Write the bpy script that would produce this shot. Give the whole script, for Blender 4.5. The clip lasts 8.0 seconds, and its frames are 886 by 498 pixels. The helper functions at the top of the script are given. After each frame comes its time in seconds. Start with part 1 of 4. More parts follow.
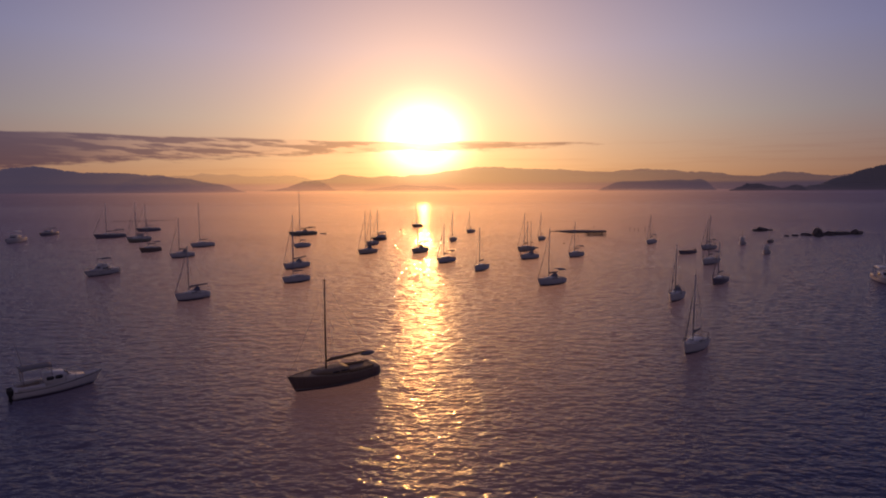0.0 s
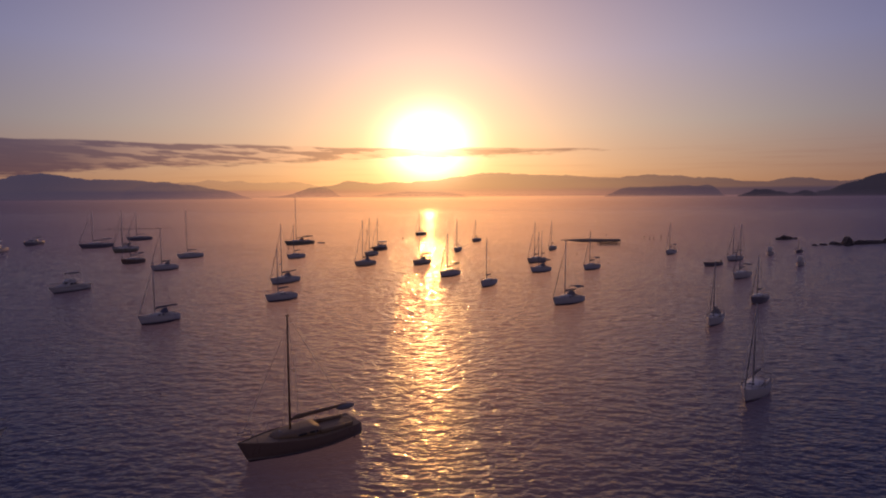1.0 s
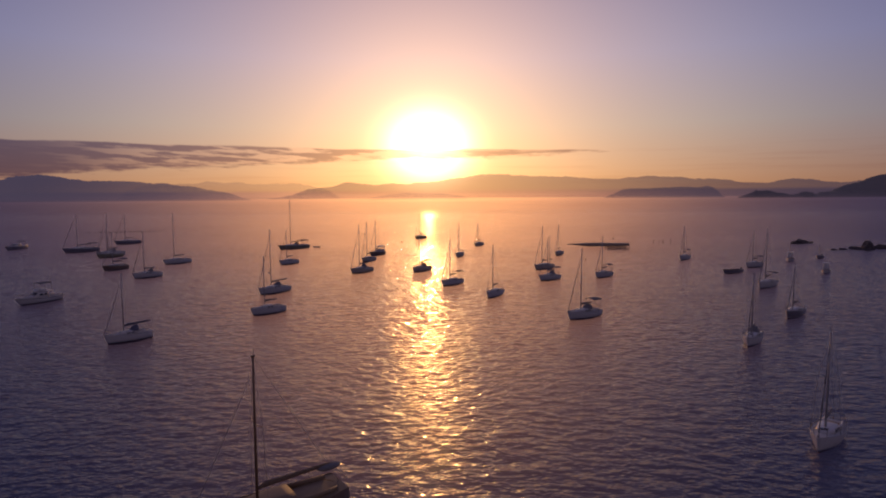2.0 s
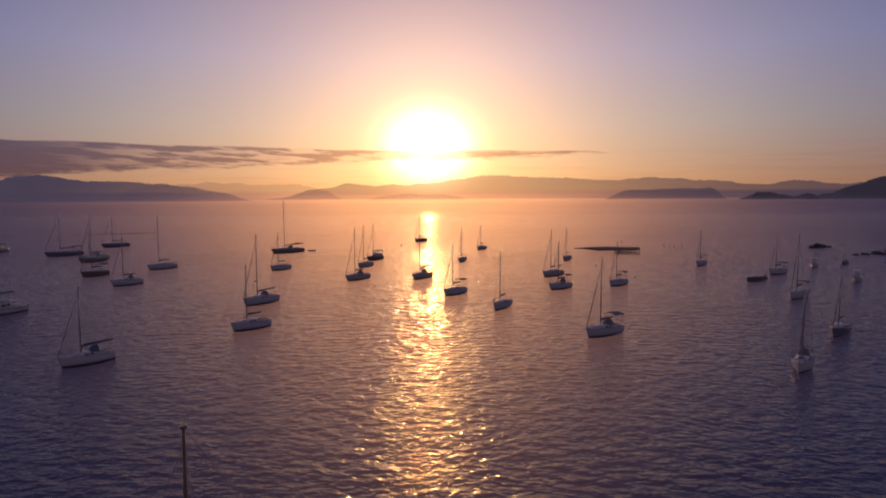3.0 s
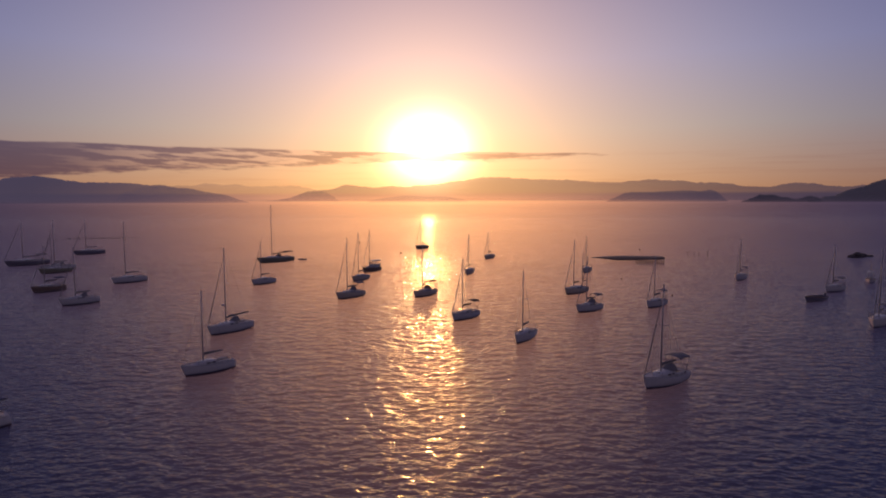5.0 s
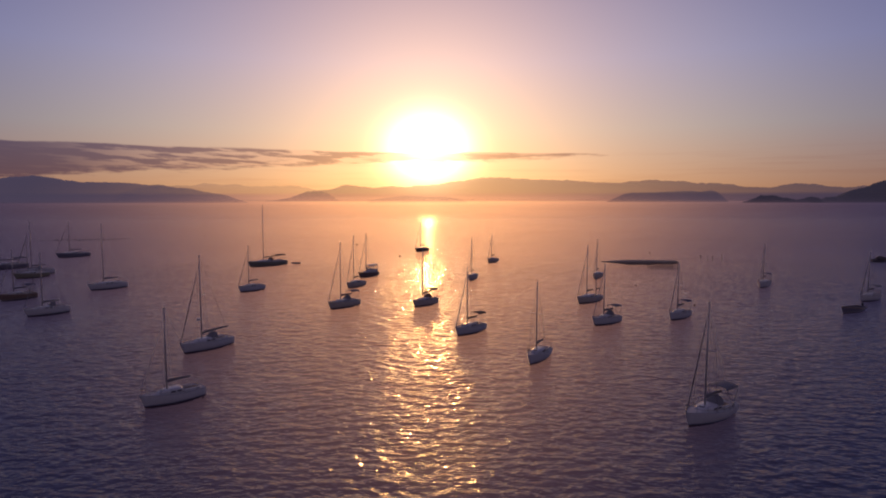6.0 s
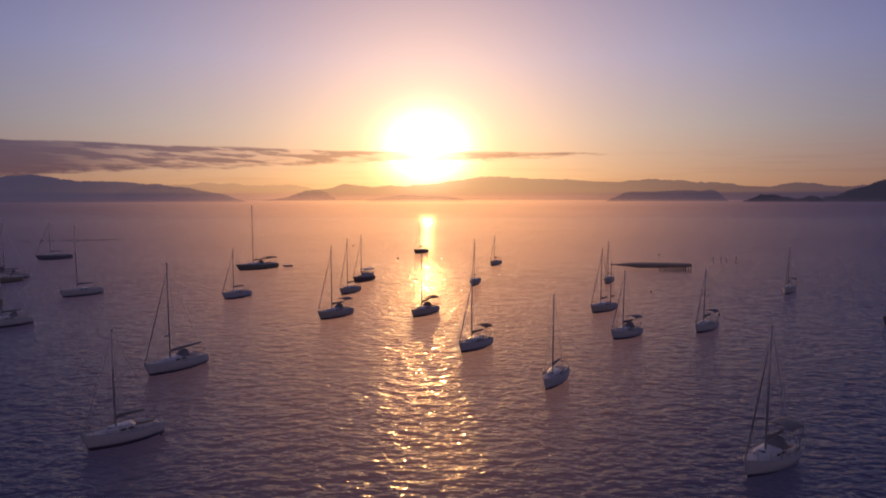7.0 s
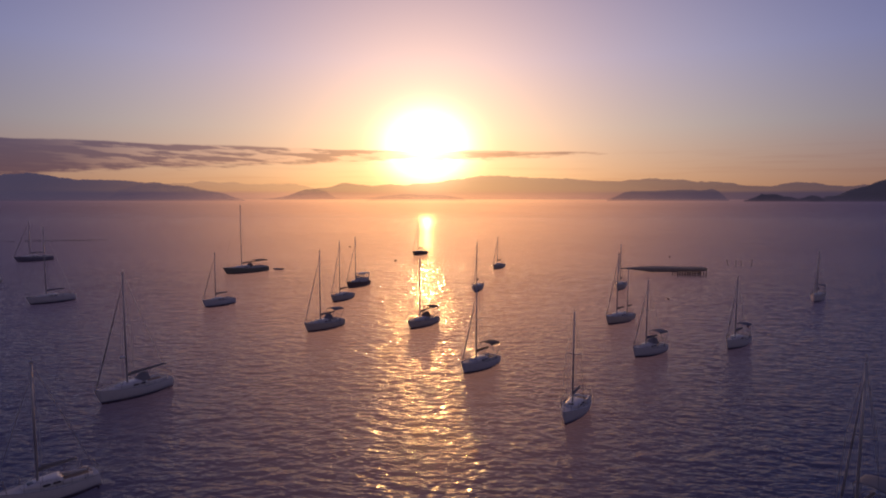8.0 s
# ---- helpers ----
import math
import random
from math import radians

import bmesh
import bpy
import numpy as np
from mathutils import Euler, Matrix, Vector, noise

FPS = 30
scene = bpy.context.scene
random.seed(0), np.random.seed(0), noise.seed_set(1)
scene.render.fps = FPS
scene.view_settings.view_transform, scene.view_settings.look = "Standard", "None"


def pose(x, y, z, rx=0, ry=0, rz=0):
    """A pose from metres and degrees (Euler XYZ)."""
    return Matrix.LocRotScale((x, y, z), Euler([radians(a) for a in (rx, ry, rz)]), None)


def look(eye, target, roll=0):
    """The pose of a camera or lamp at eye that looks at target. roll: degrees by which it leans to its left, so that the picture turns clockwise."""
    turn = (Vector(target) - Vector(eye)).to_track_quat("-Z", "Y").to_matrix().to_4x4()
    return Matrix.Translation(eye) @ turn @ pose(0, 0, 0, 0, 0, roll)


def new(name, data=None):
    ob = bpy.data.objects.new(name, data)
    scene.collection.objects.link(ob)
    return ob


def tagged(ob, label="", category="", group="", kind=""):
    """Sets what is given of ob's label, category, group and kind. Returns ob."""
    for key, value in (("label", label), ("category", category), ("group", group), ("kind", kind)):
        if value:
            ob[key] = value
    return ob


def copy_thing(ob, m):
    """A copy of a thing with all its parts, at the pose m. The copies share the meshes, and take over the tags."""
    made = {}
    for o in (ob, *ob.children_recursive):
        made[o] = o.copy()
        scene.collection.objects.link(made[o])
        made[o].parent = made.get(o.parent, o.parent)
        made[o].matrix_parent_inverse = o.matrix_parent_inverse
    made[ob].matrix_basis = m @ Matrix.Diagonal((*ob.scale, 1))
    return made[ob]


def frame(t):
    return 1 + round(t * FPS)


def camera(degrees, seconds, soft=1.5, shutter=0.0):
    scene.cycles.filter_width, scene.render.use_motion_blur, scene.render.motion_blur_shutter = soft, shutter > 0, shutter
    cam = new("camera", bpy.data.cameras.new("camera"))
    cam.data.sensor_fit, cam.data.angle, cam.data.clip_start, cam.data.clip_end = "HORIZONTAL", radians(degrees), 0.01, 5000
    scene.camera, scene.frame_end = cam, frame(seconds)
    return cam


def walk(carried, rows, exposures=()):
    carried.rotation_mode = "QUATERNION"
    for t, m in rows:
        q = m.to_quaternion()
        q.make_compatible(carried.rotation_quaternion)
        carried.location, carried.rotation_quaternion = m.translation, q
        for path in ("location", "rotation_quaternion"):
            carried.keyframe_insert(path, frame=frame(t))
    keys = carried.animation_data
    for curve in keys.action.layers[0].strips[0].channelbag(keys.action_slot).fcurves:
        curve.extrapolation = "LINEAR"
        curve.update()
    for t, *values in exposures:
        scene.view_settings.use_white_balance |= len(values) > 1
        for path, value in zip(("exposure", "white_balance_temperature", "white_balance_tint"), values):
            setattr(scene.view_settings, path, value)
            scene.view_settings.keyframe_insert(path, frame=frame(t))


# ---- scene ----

# ---------------------------------------------------------------- camera
cam = camera(75.0, 8.0, soft=2.0)
PATH = [
    (0, (0.862, -65.757, 18.169), (0.875, -63.769, 17.954), -0.3),
    (0.5, (1.876, -57.965, 18.119), (1.868, -55.975, 17.926), -0.5),
    (1, (1.51, -53.622, 18.276), (1.503, -51.631, 18.082), -0.4),
    (1.5, (1.154, -49.23, 18.415), (1.149, -47.239, 18.223), -0.4),
    (3, (0.501, -35.245, 18.64), (0.496, -33.254, 18.454), -0.3),
    (3.5, (0.205, -30.488, 18.641), (0.198, -28.496, 18.457), -0.1),
    (4, (-0.225, -26.226, 18.741), (-0.229, -24.234, 18.561), -0.1),
    (4.5, (-0.631, -21.845, 18.974), (-0.634, -19.853, 18.794), -0.2),
    (6, (-1.322, -8.128, 19.243), (-1.324, -6.136, 19.064), -0.1),
    (6.5, (-1.573, -3.701, 19.237), (-1.574, -1.709, 19.056), -0.1),
    (7, (-1.678, 0.829, 19.253), (-1.676, 2.821, 19.071), -0.1),
    (7.5, (-1.717, 5.162, 19.215), (-1.714, 7.153, 19.032), -0.1),
    (8, (-1.771, 9.73, 19.299), (-1.768, 11.721, 19.114), -0.0),
]
EXPOSURES = [(0, -0.12, 6950, 11), (1.5, -0.08, 6850, 11), (3.5, -0.05, 6750, 11), (6, -0.02, 6500, 10.5), (8, 0.0, 6330, 10)]
walk(cam, [(t, look(eye, target, roll)) for t, eye, target, roll in PATH], EXPOSURES)

# ---------------------------------------------------------------- light
SUN_AZ, SUN_EL = -1.5, 4.6          # degrees right of +y, above the horizon
SUN_DIR = Vector((math.sin(radians(SUN_AZ)) * math.cos(radians(SUN_EL)),
                  math.cos(radians(SUN_AZ)) * math.cos(radians(SUN_EL)), math.sin(radians(SUN_EL))))


class Nodes:
    """Short hand for node trees."""

    def __init__(self, tree):
        self.tree = tree
        tree.nodes.clear()

    def add(self, kind, **values):
        node = self.tree.nodes.new(kind)
        for key, value in values.items():
            setattr(node, key, value)
        return node

    def link(self, a, b):
        self.tree.links.new(a, b)

    def put(self, socket, value):
        if isinstance(value, bpy.types.NodeSocket):
            self.link(value, socket)
        elif isinstance(value, (tuple, list)) and len(value) == 3 and socket.type == "RGBA":
            socket.default_value = (*value, 1.0)
        else:
            socket.default_value = value

    def math(self, op, a, b=None, c=None, clamp=False):
        node = self.add("ShaderNodeMath", operation=op, use_clamp=clamp)
        for n, v in enumerate((a, b, c)):
            if v is not None:
                self.put(node.inputs[n], v)
        return node.outputs[0]

    def vmath(self, op, a, b=None, scale=None):
        node = self.add("ShaderNodeVectorMath", operation=op)
        self.put(node.inputs[0], a)
        if b is not None:
            self.put(node.inputs[1], b)
        if scale is not None:
            self.put(node.inputs["Scale"], scale)
        return node.outputs["Value"] if op in ("DOT_PRODUCT", "LENGTH", "DISTANCE") else node.outputs["Vector"]

    def ramp(self, fac, stops, ease="EASE"):
        node = self.add("ShaderNodeValToRGB")
        node.color_ramp.interpolation = ease
        while len(node.color_ramp.elements) < len(stops):
            node.color_ramp.elements.new(0.5)
        for el, (pos, col) in zip(node.color_ramp.elements, stops):
            el.position = pos
            el.color = (*col, 1.0) if isinstance(col, tuple) else (col, col, col, 1.0)
        self.put(node.inputs[0], fac)
        return node.outputs[0]

    def mix(self, fac, a, b, blend="MIX"):
        node = self.add("ShaderNodeMix", data_type="RGBA", blend_type=blend)
        self.put(node.inputs[0], fac)
        self.put(node.inputs[6], a)
        self.put(node.inputs[7], b)
        return node.outputs[2]

    def noise(self, vector, scale, detail=4.0, rough=0.55, dims="3D"):
        node = self.add("ShaderNodeTexNoise", noise_dimensions=dims)
        self.put(node.inputs["Vector"], vector)
        self.put(node.inputs["Scale"], scale)
        self.put(node.inputs["Detail"], detail)
        self.put(node.inputs["Roughness"], rough)
        return node.outputs[0]


def evening_sky():
    """Evening sky: sky texture, hazy gradient, the bright aureole round a low sun, a bank of cloud."""
    world = bpy.data.worlds.new("evening_sky")
    scene.world = world
    world.use_nodes = True
    n = Nodes(world.node_tree)
    way = n.vmath("NORMALIZE", n.add("ShaderNodeTexCoord").outputs["Generated"])
    xyz = n.add("ShaderNodeSeparateXYZ")
    n.link(way, xyz.inputs[0])
    deg = 180.0 / math.pi
    el = n.math("MULTIPLY", n.math("ARCSINE", xyz.outputs[2]), deg)
    az = n.math("MULTIPLY", n.math("ARCTAN2", xyz.outputs[0], xyz.outputs[1]), deg)
    off = n.math("MULTIPLY", n.math("ARCCOSINE", n.math("MINIMUM", n.vmath("DOT_PRODUCT", way, tuple(SUN_DIR)), 0.999999)), deg)
    # haze by height above the horizon
    up = n.math("DIVIDE", n.math("MAXIMUM", el, 0.0), 90.0)
    base = n.ramp(up, [(0.0, HORIZON), (0.07, LOW), (0.14, MID), (0.26, HIGH), (0.6, UPPER), (1.0, ZENITH)], "LINEAR")
    # below the horizon a duller colour, put there as haze seen through the water
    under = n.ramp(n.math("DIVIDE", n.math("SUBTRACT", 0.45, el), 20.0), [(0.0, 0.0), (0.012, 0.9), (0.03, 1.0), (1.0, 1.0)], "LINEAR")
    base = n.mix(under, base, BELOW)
    # the side away from the sun is dimmer and bluer
    side = n.ramp(n.math("DIVIDE", off, 180.0), [(0.0, (1.0, 1.0, 1.0)), (0.12, (0.97, 0.98, 1.0)), (0.25, SIDE), (0.6, BACK), (1.0, BACK)])
    base = n.mix(1.0, base, side, "MULTIPLY")

    def glow(width, power, colour):
        g = n.math("POWER", 2.718, n.math("MULTIPLY", n.math("POWER", n.math("DIVIDE", off, width), power), -1.0))
        return n.vmath("SCALE", colour, scale=g)

    # painted glare: a tall warm patch below the sun, seen through the water
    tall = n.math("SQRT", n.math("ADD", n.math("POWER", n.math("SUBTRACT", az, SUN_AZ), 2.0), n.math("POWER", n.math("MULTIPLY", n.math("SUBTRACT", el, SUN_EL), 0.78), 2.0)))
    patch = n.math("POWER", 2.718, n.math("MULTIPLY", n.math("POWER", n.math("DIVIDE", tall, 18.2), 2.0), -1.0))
    painted_glare = n.vmath("SCALE", PAINTED_GLARE, scale=n.math("MULTIPLY", patch, under))
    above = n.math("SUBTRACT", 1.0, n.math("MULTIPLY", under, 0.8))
    wide = n.vmath("ADD", n.vmath("SCALE", glow(17.6, 1.75, GLOW_WIDE), scale=above), painted_glare)
    mid = n.vmath("SCALE", glow(6.9, 0.9, GLOW_MID), scale=above)
    # the blinding disc and its glare, a little flattened by the thick low air
    flat = n.math("ADD", n.math("POWER", n.math("SUBTRACT", az, SUN_AZ), 2.0), n.math("POWER", n.math("MULTIPLY", n.math("SUBTRACT", el, SUN_EL + 0.1), 1.22), 2.0))
    core = n.vmath("SCALE", GLOW_CORE, scale=n.math("POWER", 2.718, n.math("DIVIDE", flat, -3.2 ** 2)))
    # cloud: a long bank that thins towards the sun, and faint streaks
    where = n.add("ShaderNodeCombineXYZ")
    n.put(where.inputs[0], n.math("MULTIPLY", az, 0.20))
    n.put(where.inputs[1], n.math("MULTIPLY", el, 1.5))
    puffs = n.noise(where.outputs[0], 1.6, 8.0, 0.62)
    # the bank's smooth upper edge and ragged lower edge, both by direction
    bearing = n.math("DIVIDE", n.math("ADD", az, 45.0), 90.0)

    def edge(stops):
        return n.math("MULTIPLY", n.ramp(bearing, [((a + 45.0) / 90.0, e / 5.0) for a, e in stops], "LINEAR"), 5.0)

    crown = edge([(-45, 4.5), (-37, 4.6), (-20, 4.6), (-12, 4.45), (-5, 4.4), (3, 4.4), (12, 4.2), (17, 4.05), (20, 3.85)])
    foot = edge([(-45, 1.1), (-37, 1.5), (-30, 2.1), (-21, 2.5), (-12, 3.0), (-5, 3.35), (3, 3.35), (12, 3.75), (17, 4.0), (20, 4.3)])
    wavy = n.noise(where.outputs[0], 0.9, 5.0, 0.55)
    crown = n.math("ADD", crown, n.math("MULTIPLY", n.math("SUBTRACT", wavy, 0.5), 0.5))
    foot = n.math("ADD", foot, n.math("MULTIPLY", n.math("SUBTRACT", puffs, 0.5), 1.5))
    bank = n.math("MULTIPLY", n.math("MULTIPLY", n.math("SUBTRACT", crown, el), 9.0, clamp=True), n.math("MULTIPLY", n.math("SUBTRACT", el, foot), 3.2, clamp=True))
    streak_at = n.add("ShaderNodeCombineXYZ")
    n.put(streak_at.inputs[0], n.math("MULTIPLY", az, 0.05))
    n.put(streak_at.inputs[1], n.math("MULTIPLY", el, 1.3))
    streaks = n.noise(streak_at.outputs[0], 1.7, 6.0, 0.55)
    low = n.ramp(n.math("DIVIDE", el, 10.0), [(0.0, 0.6), (0.12, 1.0), (0.33, 0.8), (0.5, 0.0), (1.0, 0.0)])
    streaks = n.math("MULTIPLY", n.math("MULTIPLY", n.math("SUBTRACT", streaks, 0.5), 2.6, clamp=True), low)
    clear = n.vmath("ADD", base, n.vmath("ADD", wide, mid))
    sky = n.mix(n.math("MULTIPLY", streaks, 0.9), clear, n.mix(1.0, clear, (0.78, 0.66, 0.7), "MULTIPLY"))
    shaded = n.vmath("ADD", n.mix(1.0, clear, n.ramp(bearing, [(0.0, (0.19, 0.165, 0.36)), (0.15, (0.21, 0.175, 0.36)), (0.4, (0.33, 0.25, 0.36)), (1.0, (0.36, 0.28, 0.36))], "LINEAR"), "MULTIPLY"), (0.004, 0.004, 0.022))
    # thin slanting gaps in the bank let the light through, with lit rims
    gap_at = n.add("ShaderNodeCombineXYZ")
    n.put(gap_at.inputs[0], n.math("ADD", n.math("MULTIPLY", az, 0.12), n.math("MULTIPLY", el, 0.22)))
    n.put(gap_at.inputs[1], n.math("ADD", n.math("MULTIPLY", el, 1.0), n.math("MULTIPLY", az, 0.03)))
    slits = n.noise(gap_at.outputs[0], 2.1, 5.0, 0.55)
    often = n.ramp(bearing, [(0.0, 0.0), (0.10, 0.05), (0.22, 0.8), (0.38, 1.0), (0.46, 0.5), (1.0, 0.2)])
    slits = n.math("MULTIPLY", n.math("MULTIPLY", n.math("SUBTRACT", slits, 0.47), 12.0, clamp=True), often)
    sky = n.mix(bank, sky, n.mix(n.math("MULTIPLY", slits, 0.85), shaded, n.mix(1.0, clear, (1.08, 0.98, 0.98), "MULTIPLY")))
    sky = n.vmath("ADD", sky, n.vmath("SCALE", core, scale=n.math("SUBTRACT", 1.0, n.math("MULTIPLY", bank, 0.62))))
    nishita = n.add("ShaderNodeTexSky", sky_type="NISHITA", sun_disc=False, sun_elevation=radians(SUN_EL),
                    sun_rotation=radians(SUN_AZ), air_density=1.0, dust_density=2.0)
    back_1 = n.add("ShaderNodeBackground")
    n.link(sky, back_1.inputs[0])
    back_2 = n.add("ShaderNodeBackground")
    n.link(nishita.outputs[0], back_2.inputs[0])
    back_2.inputs[1].default_value = 0.01
    both = n.add("ShaderNodeAddShader")
    n.link(back_1.outputs[0], both.inputs[0])
    n.link(back_2.outputs[0], both.inputs[1])
    n.link(both.outputs[0], n.add("ShaderNodeOutputWorld").inputs[0])


HORIZON, LOW, MID = (0.42, 0.200, 0.105), (0.320, 0.285, 0.300), (0.250, 0.258, 0.410)
HIGH, UPPER, ZENITH = (0.125, 0.130, 0.285), (0.105, 0.098, 0.185), (0.08, 0.08, 0.15)
# duller colour and painted glare under the horizon, seen through the sea
BELOW, PAINTED_GLARE = (0.045, 0.046, 0.108), (1.16, 0.45, 0.150)
SIDE, BACK = (0.60, 0.61, 0.78), (0.47, 0.39, 0.45)
GLOW_WIDE, GLOW_MID, GLOW_CORE = (0.39, 0.190, 0.092), (0.98, 0.53, 0.17), (5.5, 3.6, 2.2)
evening_sky()

sun = new("sun", bpy.data.lights.new("sun", "SUN"))
sun.data.energy, sun.data.angle, sun.data.color = 0.38, radians(0.6), (1.0, 0.45, 0.13)
sun.matrix_world = look(SUN_DIR * 500, (0, 0, 0))


# ---------------------------------------------------------------- materials
def material(name):
    m = bpy.data.materials.new(name)
    m.use_nodes = True
    return m, Nodes(m.node_tree)


def finish(n, shader):
    n.link(shader, n.add("ShaderNodeOutputMaterial").inputs[0])


def principled(n, colour, rough=0.5, metal=0.0, bump=None, strength=0.2, distance=0.02, coat=0.0):
    p = n.add("ShaderNodeBsdfPrincipled")
    n.put(p.inputs["Base Color"], colour)
    n.put(p.inputs["Roughness"], rough)
    n.put(p.inputs["Metallic"], metal)
    n.put(p.inputs["Coat Weight"], coat)
    if bump is not None:
        b = n.add("ShaderNodeBump")
        b.inputs["Strength"].default_value = strength
        b.inputs["Distance"].default_value = distance
        n.link(bump, b.inputs["Height"])
        n.link(b.outputs[0], p.inputs["Normal"])
    return p.outputs[0]


def surface(name, colour, rough=0.5, metal=0.0, vary=0.25, grain=30.0, blotch=1.5, bump=0.15, coat=0.0):
    """A painted, woven or bare surface with fine grain and broad stains."""
    m, n = material(name)
    where = n.add("ShaderNodeTexCoord").outputs["Object"]
    fine, broad = n.noise(where, grain, 5.0), n.noise(where, blotch, 4.0)
    tone = n.math("ADD", n.math("MULTIPLY", n.math("SUBTRACT", broad, 0.5), vary * 1.4), n.math("MULTIPLY", n.math("SUBTRACT", fine, 0.5), vary * 0.6))
    col = n.vmath("SCALE", colour, scale=n.math("ADD", 1.0, tone))
    r = n.math("ADD", rough, n.math("MULTIPLY", n.math("SUBTRACT", broad, 0.5), 0.2), clamp=True)
    finish(n, principled(n, col, r, metal, fine, bump, 0.01, coat))
    return m


def hull_paint(name, colour, stripe, below):
    """Glossy hull paint with a boot stripe, antifouling below it, and weathering streaks."""
    m, n = material(name)
    where = n.add("ShaderNodeTexCoord").outputs["Object"]
    xyz = n.add("ShaderNodeSeparateXYZ")
    n.link(where, xyz.inputs[0])
    long = n.add("ShaderNodeCombineXYZ")
    n.put(long.inputs[0], n.math("MULTIPLY", xyz.outputs[0], 3.0))
    n.put(long.inputs[1], n.math("MULTIPLY", xyz.outputs[2], 0.35))
    streaks = n.noise(long.outputs[0], 2.0, 5.0, 0.6)
    fine = n.noise(where, 24.0, 3.0)
    top = n.vmath("SCALE", colour, scale=n.math("ADD", 0.88, n.math("MULTIPLY", streaks, 0.24)))
    edge = n.math("GREATER_THAN", n.math("ADD", xyz.outputs[2], n.math("MULTIPLY", fine, 0.01)), 0.17)
    line = n.math("GREATER_THAN", n.math("ADD", xyz.outputs[2], n.math("MULTIPLY", fine, 0.02)), 0.08)
    col = n.mix(edge, n.mix(line, below, stripe), top)
    finish(n, principled(n, col, n.math("ADD", 0.18, n.math("MULTIPLY", streaks, 0.25)), 0.0, fine, 0.04, 0.005, 0.3))
    return m


def clear_glass(name):
    m, n = material(name)
    p = n.add("ShaderNodeBsdfPrincipled")
    n.put(p.inputs["Base Color"], (0.9, 0.92, 0.92))
    n.put(p.inputs["Roughness"], 0.03)
    n.put(p.inputs["IOR"], 1.05)
    n.put(p.inputs["Transmission Weight"], 1.0)
    finish(n, p.outputs[0])
    return m


def sea_material():
    m, n = material("sea_water")
    where = n.add("ShaderNodeNewGeometry").outputs["Position"]
    drift = n.add("ShaderNodeMapping")
    n.link(where, drift.inputs[0])
    drift.inputs["Rotation"].default_value = (0, 0, radians(12))
    drift.inputs["Scale"].default_value = (0.68, 1.1, 1.0)
    ripple = n.noise(drift.outputs[0], 4.0, 2.0, 0.5)
    chop = n.noise(drift.outputs[0], 1.5, 2.0, 0.5)
    patch = n.noise(where, 0.018, 3.0, 0.5)          # gusts and calmer lanes
    calm = n.math("ADD", 0.55, n.math("MULTIPLY", patch, 0.9))
    xyz = n.add("ShaderNodeSeparateXYZ")
    n.link(where, xyz.inputs[0])
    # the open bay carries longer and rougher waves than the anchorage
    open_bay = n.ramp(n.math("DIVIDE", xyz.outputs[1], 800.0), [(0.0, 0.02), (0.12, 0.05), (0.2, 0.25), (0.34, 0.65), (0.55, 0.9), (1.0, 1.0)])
    rough_sea = n.ramp(n.math("DIVIDE", xyz.outputs[1], 800.0), [(0.0, 0.075), (0.08, 0.11), (0.2, 0.30), (0.4, 0.75), (1.0, 1.0)])
    outer = n.ramp(n.math("DIVIDE", xyz.outputs[1], 1600.0), [(0.0, 0.0), (0.2, 0.0), (0.5, 0.9), (1.0, 1.0)])
    waves = n.math("MULTIPLY", n.noise(drift.outputs[0], 0.36, 3.0, 0.6), n.math("MULTIPLY", rough_sea, 3.4))
    swell = n.math("MULTIPLY", n.noise(drift.outputs[0], 0.08, 2.0, 0.5), n.math("MULTIPLY", open_bay, 1.6))
    rollers = n.math("MULTIPLY", n.noise(drift.outputs[0], 0.75, 2.0, 0.5), n.math("MULTIPLY", rough_sea, 4.0))
    groups = n.math("MULTIPLY", n.noise(drift.outputs[0], 0.14, 3.0, 0.6), n.math("MULTIPLY", open_bay, 7.0))
    waves = n.math("ADD", n.math("ADD", waves, rollers), groups)
    height = n.math("ADD", n.math("MULTIPLY", ripple, 0.054), n.math("MULTIPLY", chop, 0.125))
    height = n.math("MULTIPLY", n.math("ADD", height, n.math("ADD", waves, swell)), calm)
    b = n.add("ShaderNodeBump")
    b.inputs["Strength"].default_value = SEA_BUMP
    b.inputs["Distance"].default_value = 1.0
    n.link(height, b.inputs["Height"])
    p = n.add("ShaderNodeBsdfPrincipled")
    n.put(p.inputs["Base Color"], (0.024, 0.019, 0.028))
    n.put(p.inputs["Roughness"], n.math("ADD", n.math("ADD", SEA_ROUGH, n.math("MULTIPLY", open_bay, 0.06)), n.math("MULTIPLY", outer, 0.45)))
    n.put(p.inputs["IOR"], 1.333)
    n.put(p.inputs["Sheen Weight"], n.math("ADD", 0.04, n.math("MULTIPLY", open_bay, SEA_HAZE_SHEEN)))          # sheen added to imitate haze on the water at a glancing angle, more with distance
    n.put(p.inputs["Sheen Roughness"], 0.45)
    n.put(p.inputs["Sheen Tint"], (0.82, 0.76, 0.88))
    n.put(p.inputs["Coat Weight"], n.math("ADD", 0.03, n.math("MULTIPLY", open_bay, SEA_GLOSS)))          # broad gloss added to spread the sun's glow, besides the finest ripples
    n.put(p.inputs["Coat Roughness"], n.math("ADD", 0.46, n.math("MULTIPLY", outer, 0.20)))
    n.put(p.inputs["Coat IOR"], 1.6)
    n.link(b.outputs[0], p.inputs["Normal"])
    soft = n.add("ShaderNodeBump")
    soft.inputs["Strength"].default_value = 0.8
    soft.inputs["Distance"].default_value = 1.0
    n.link(height, soft.inputs["Height"])
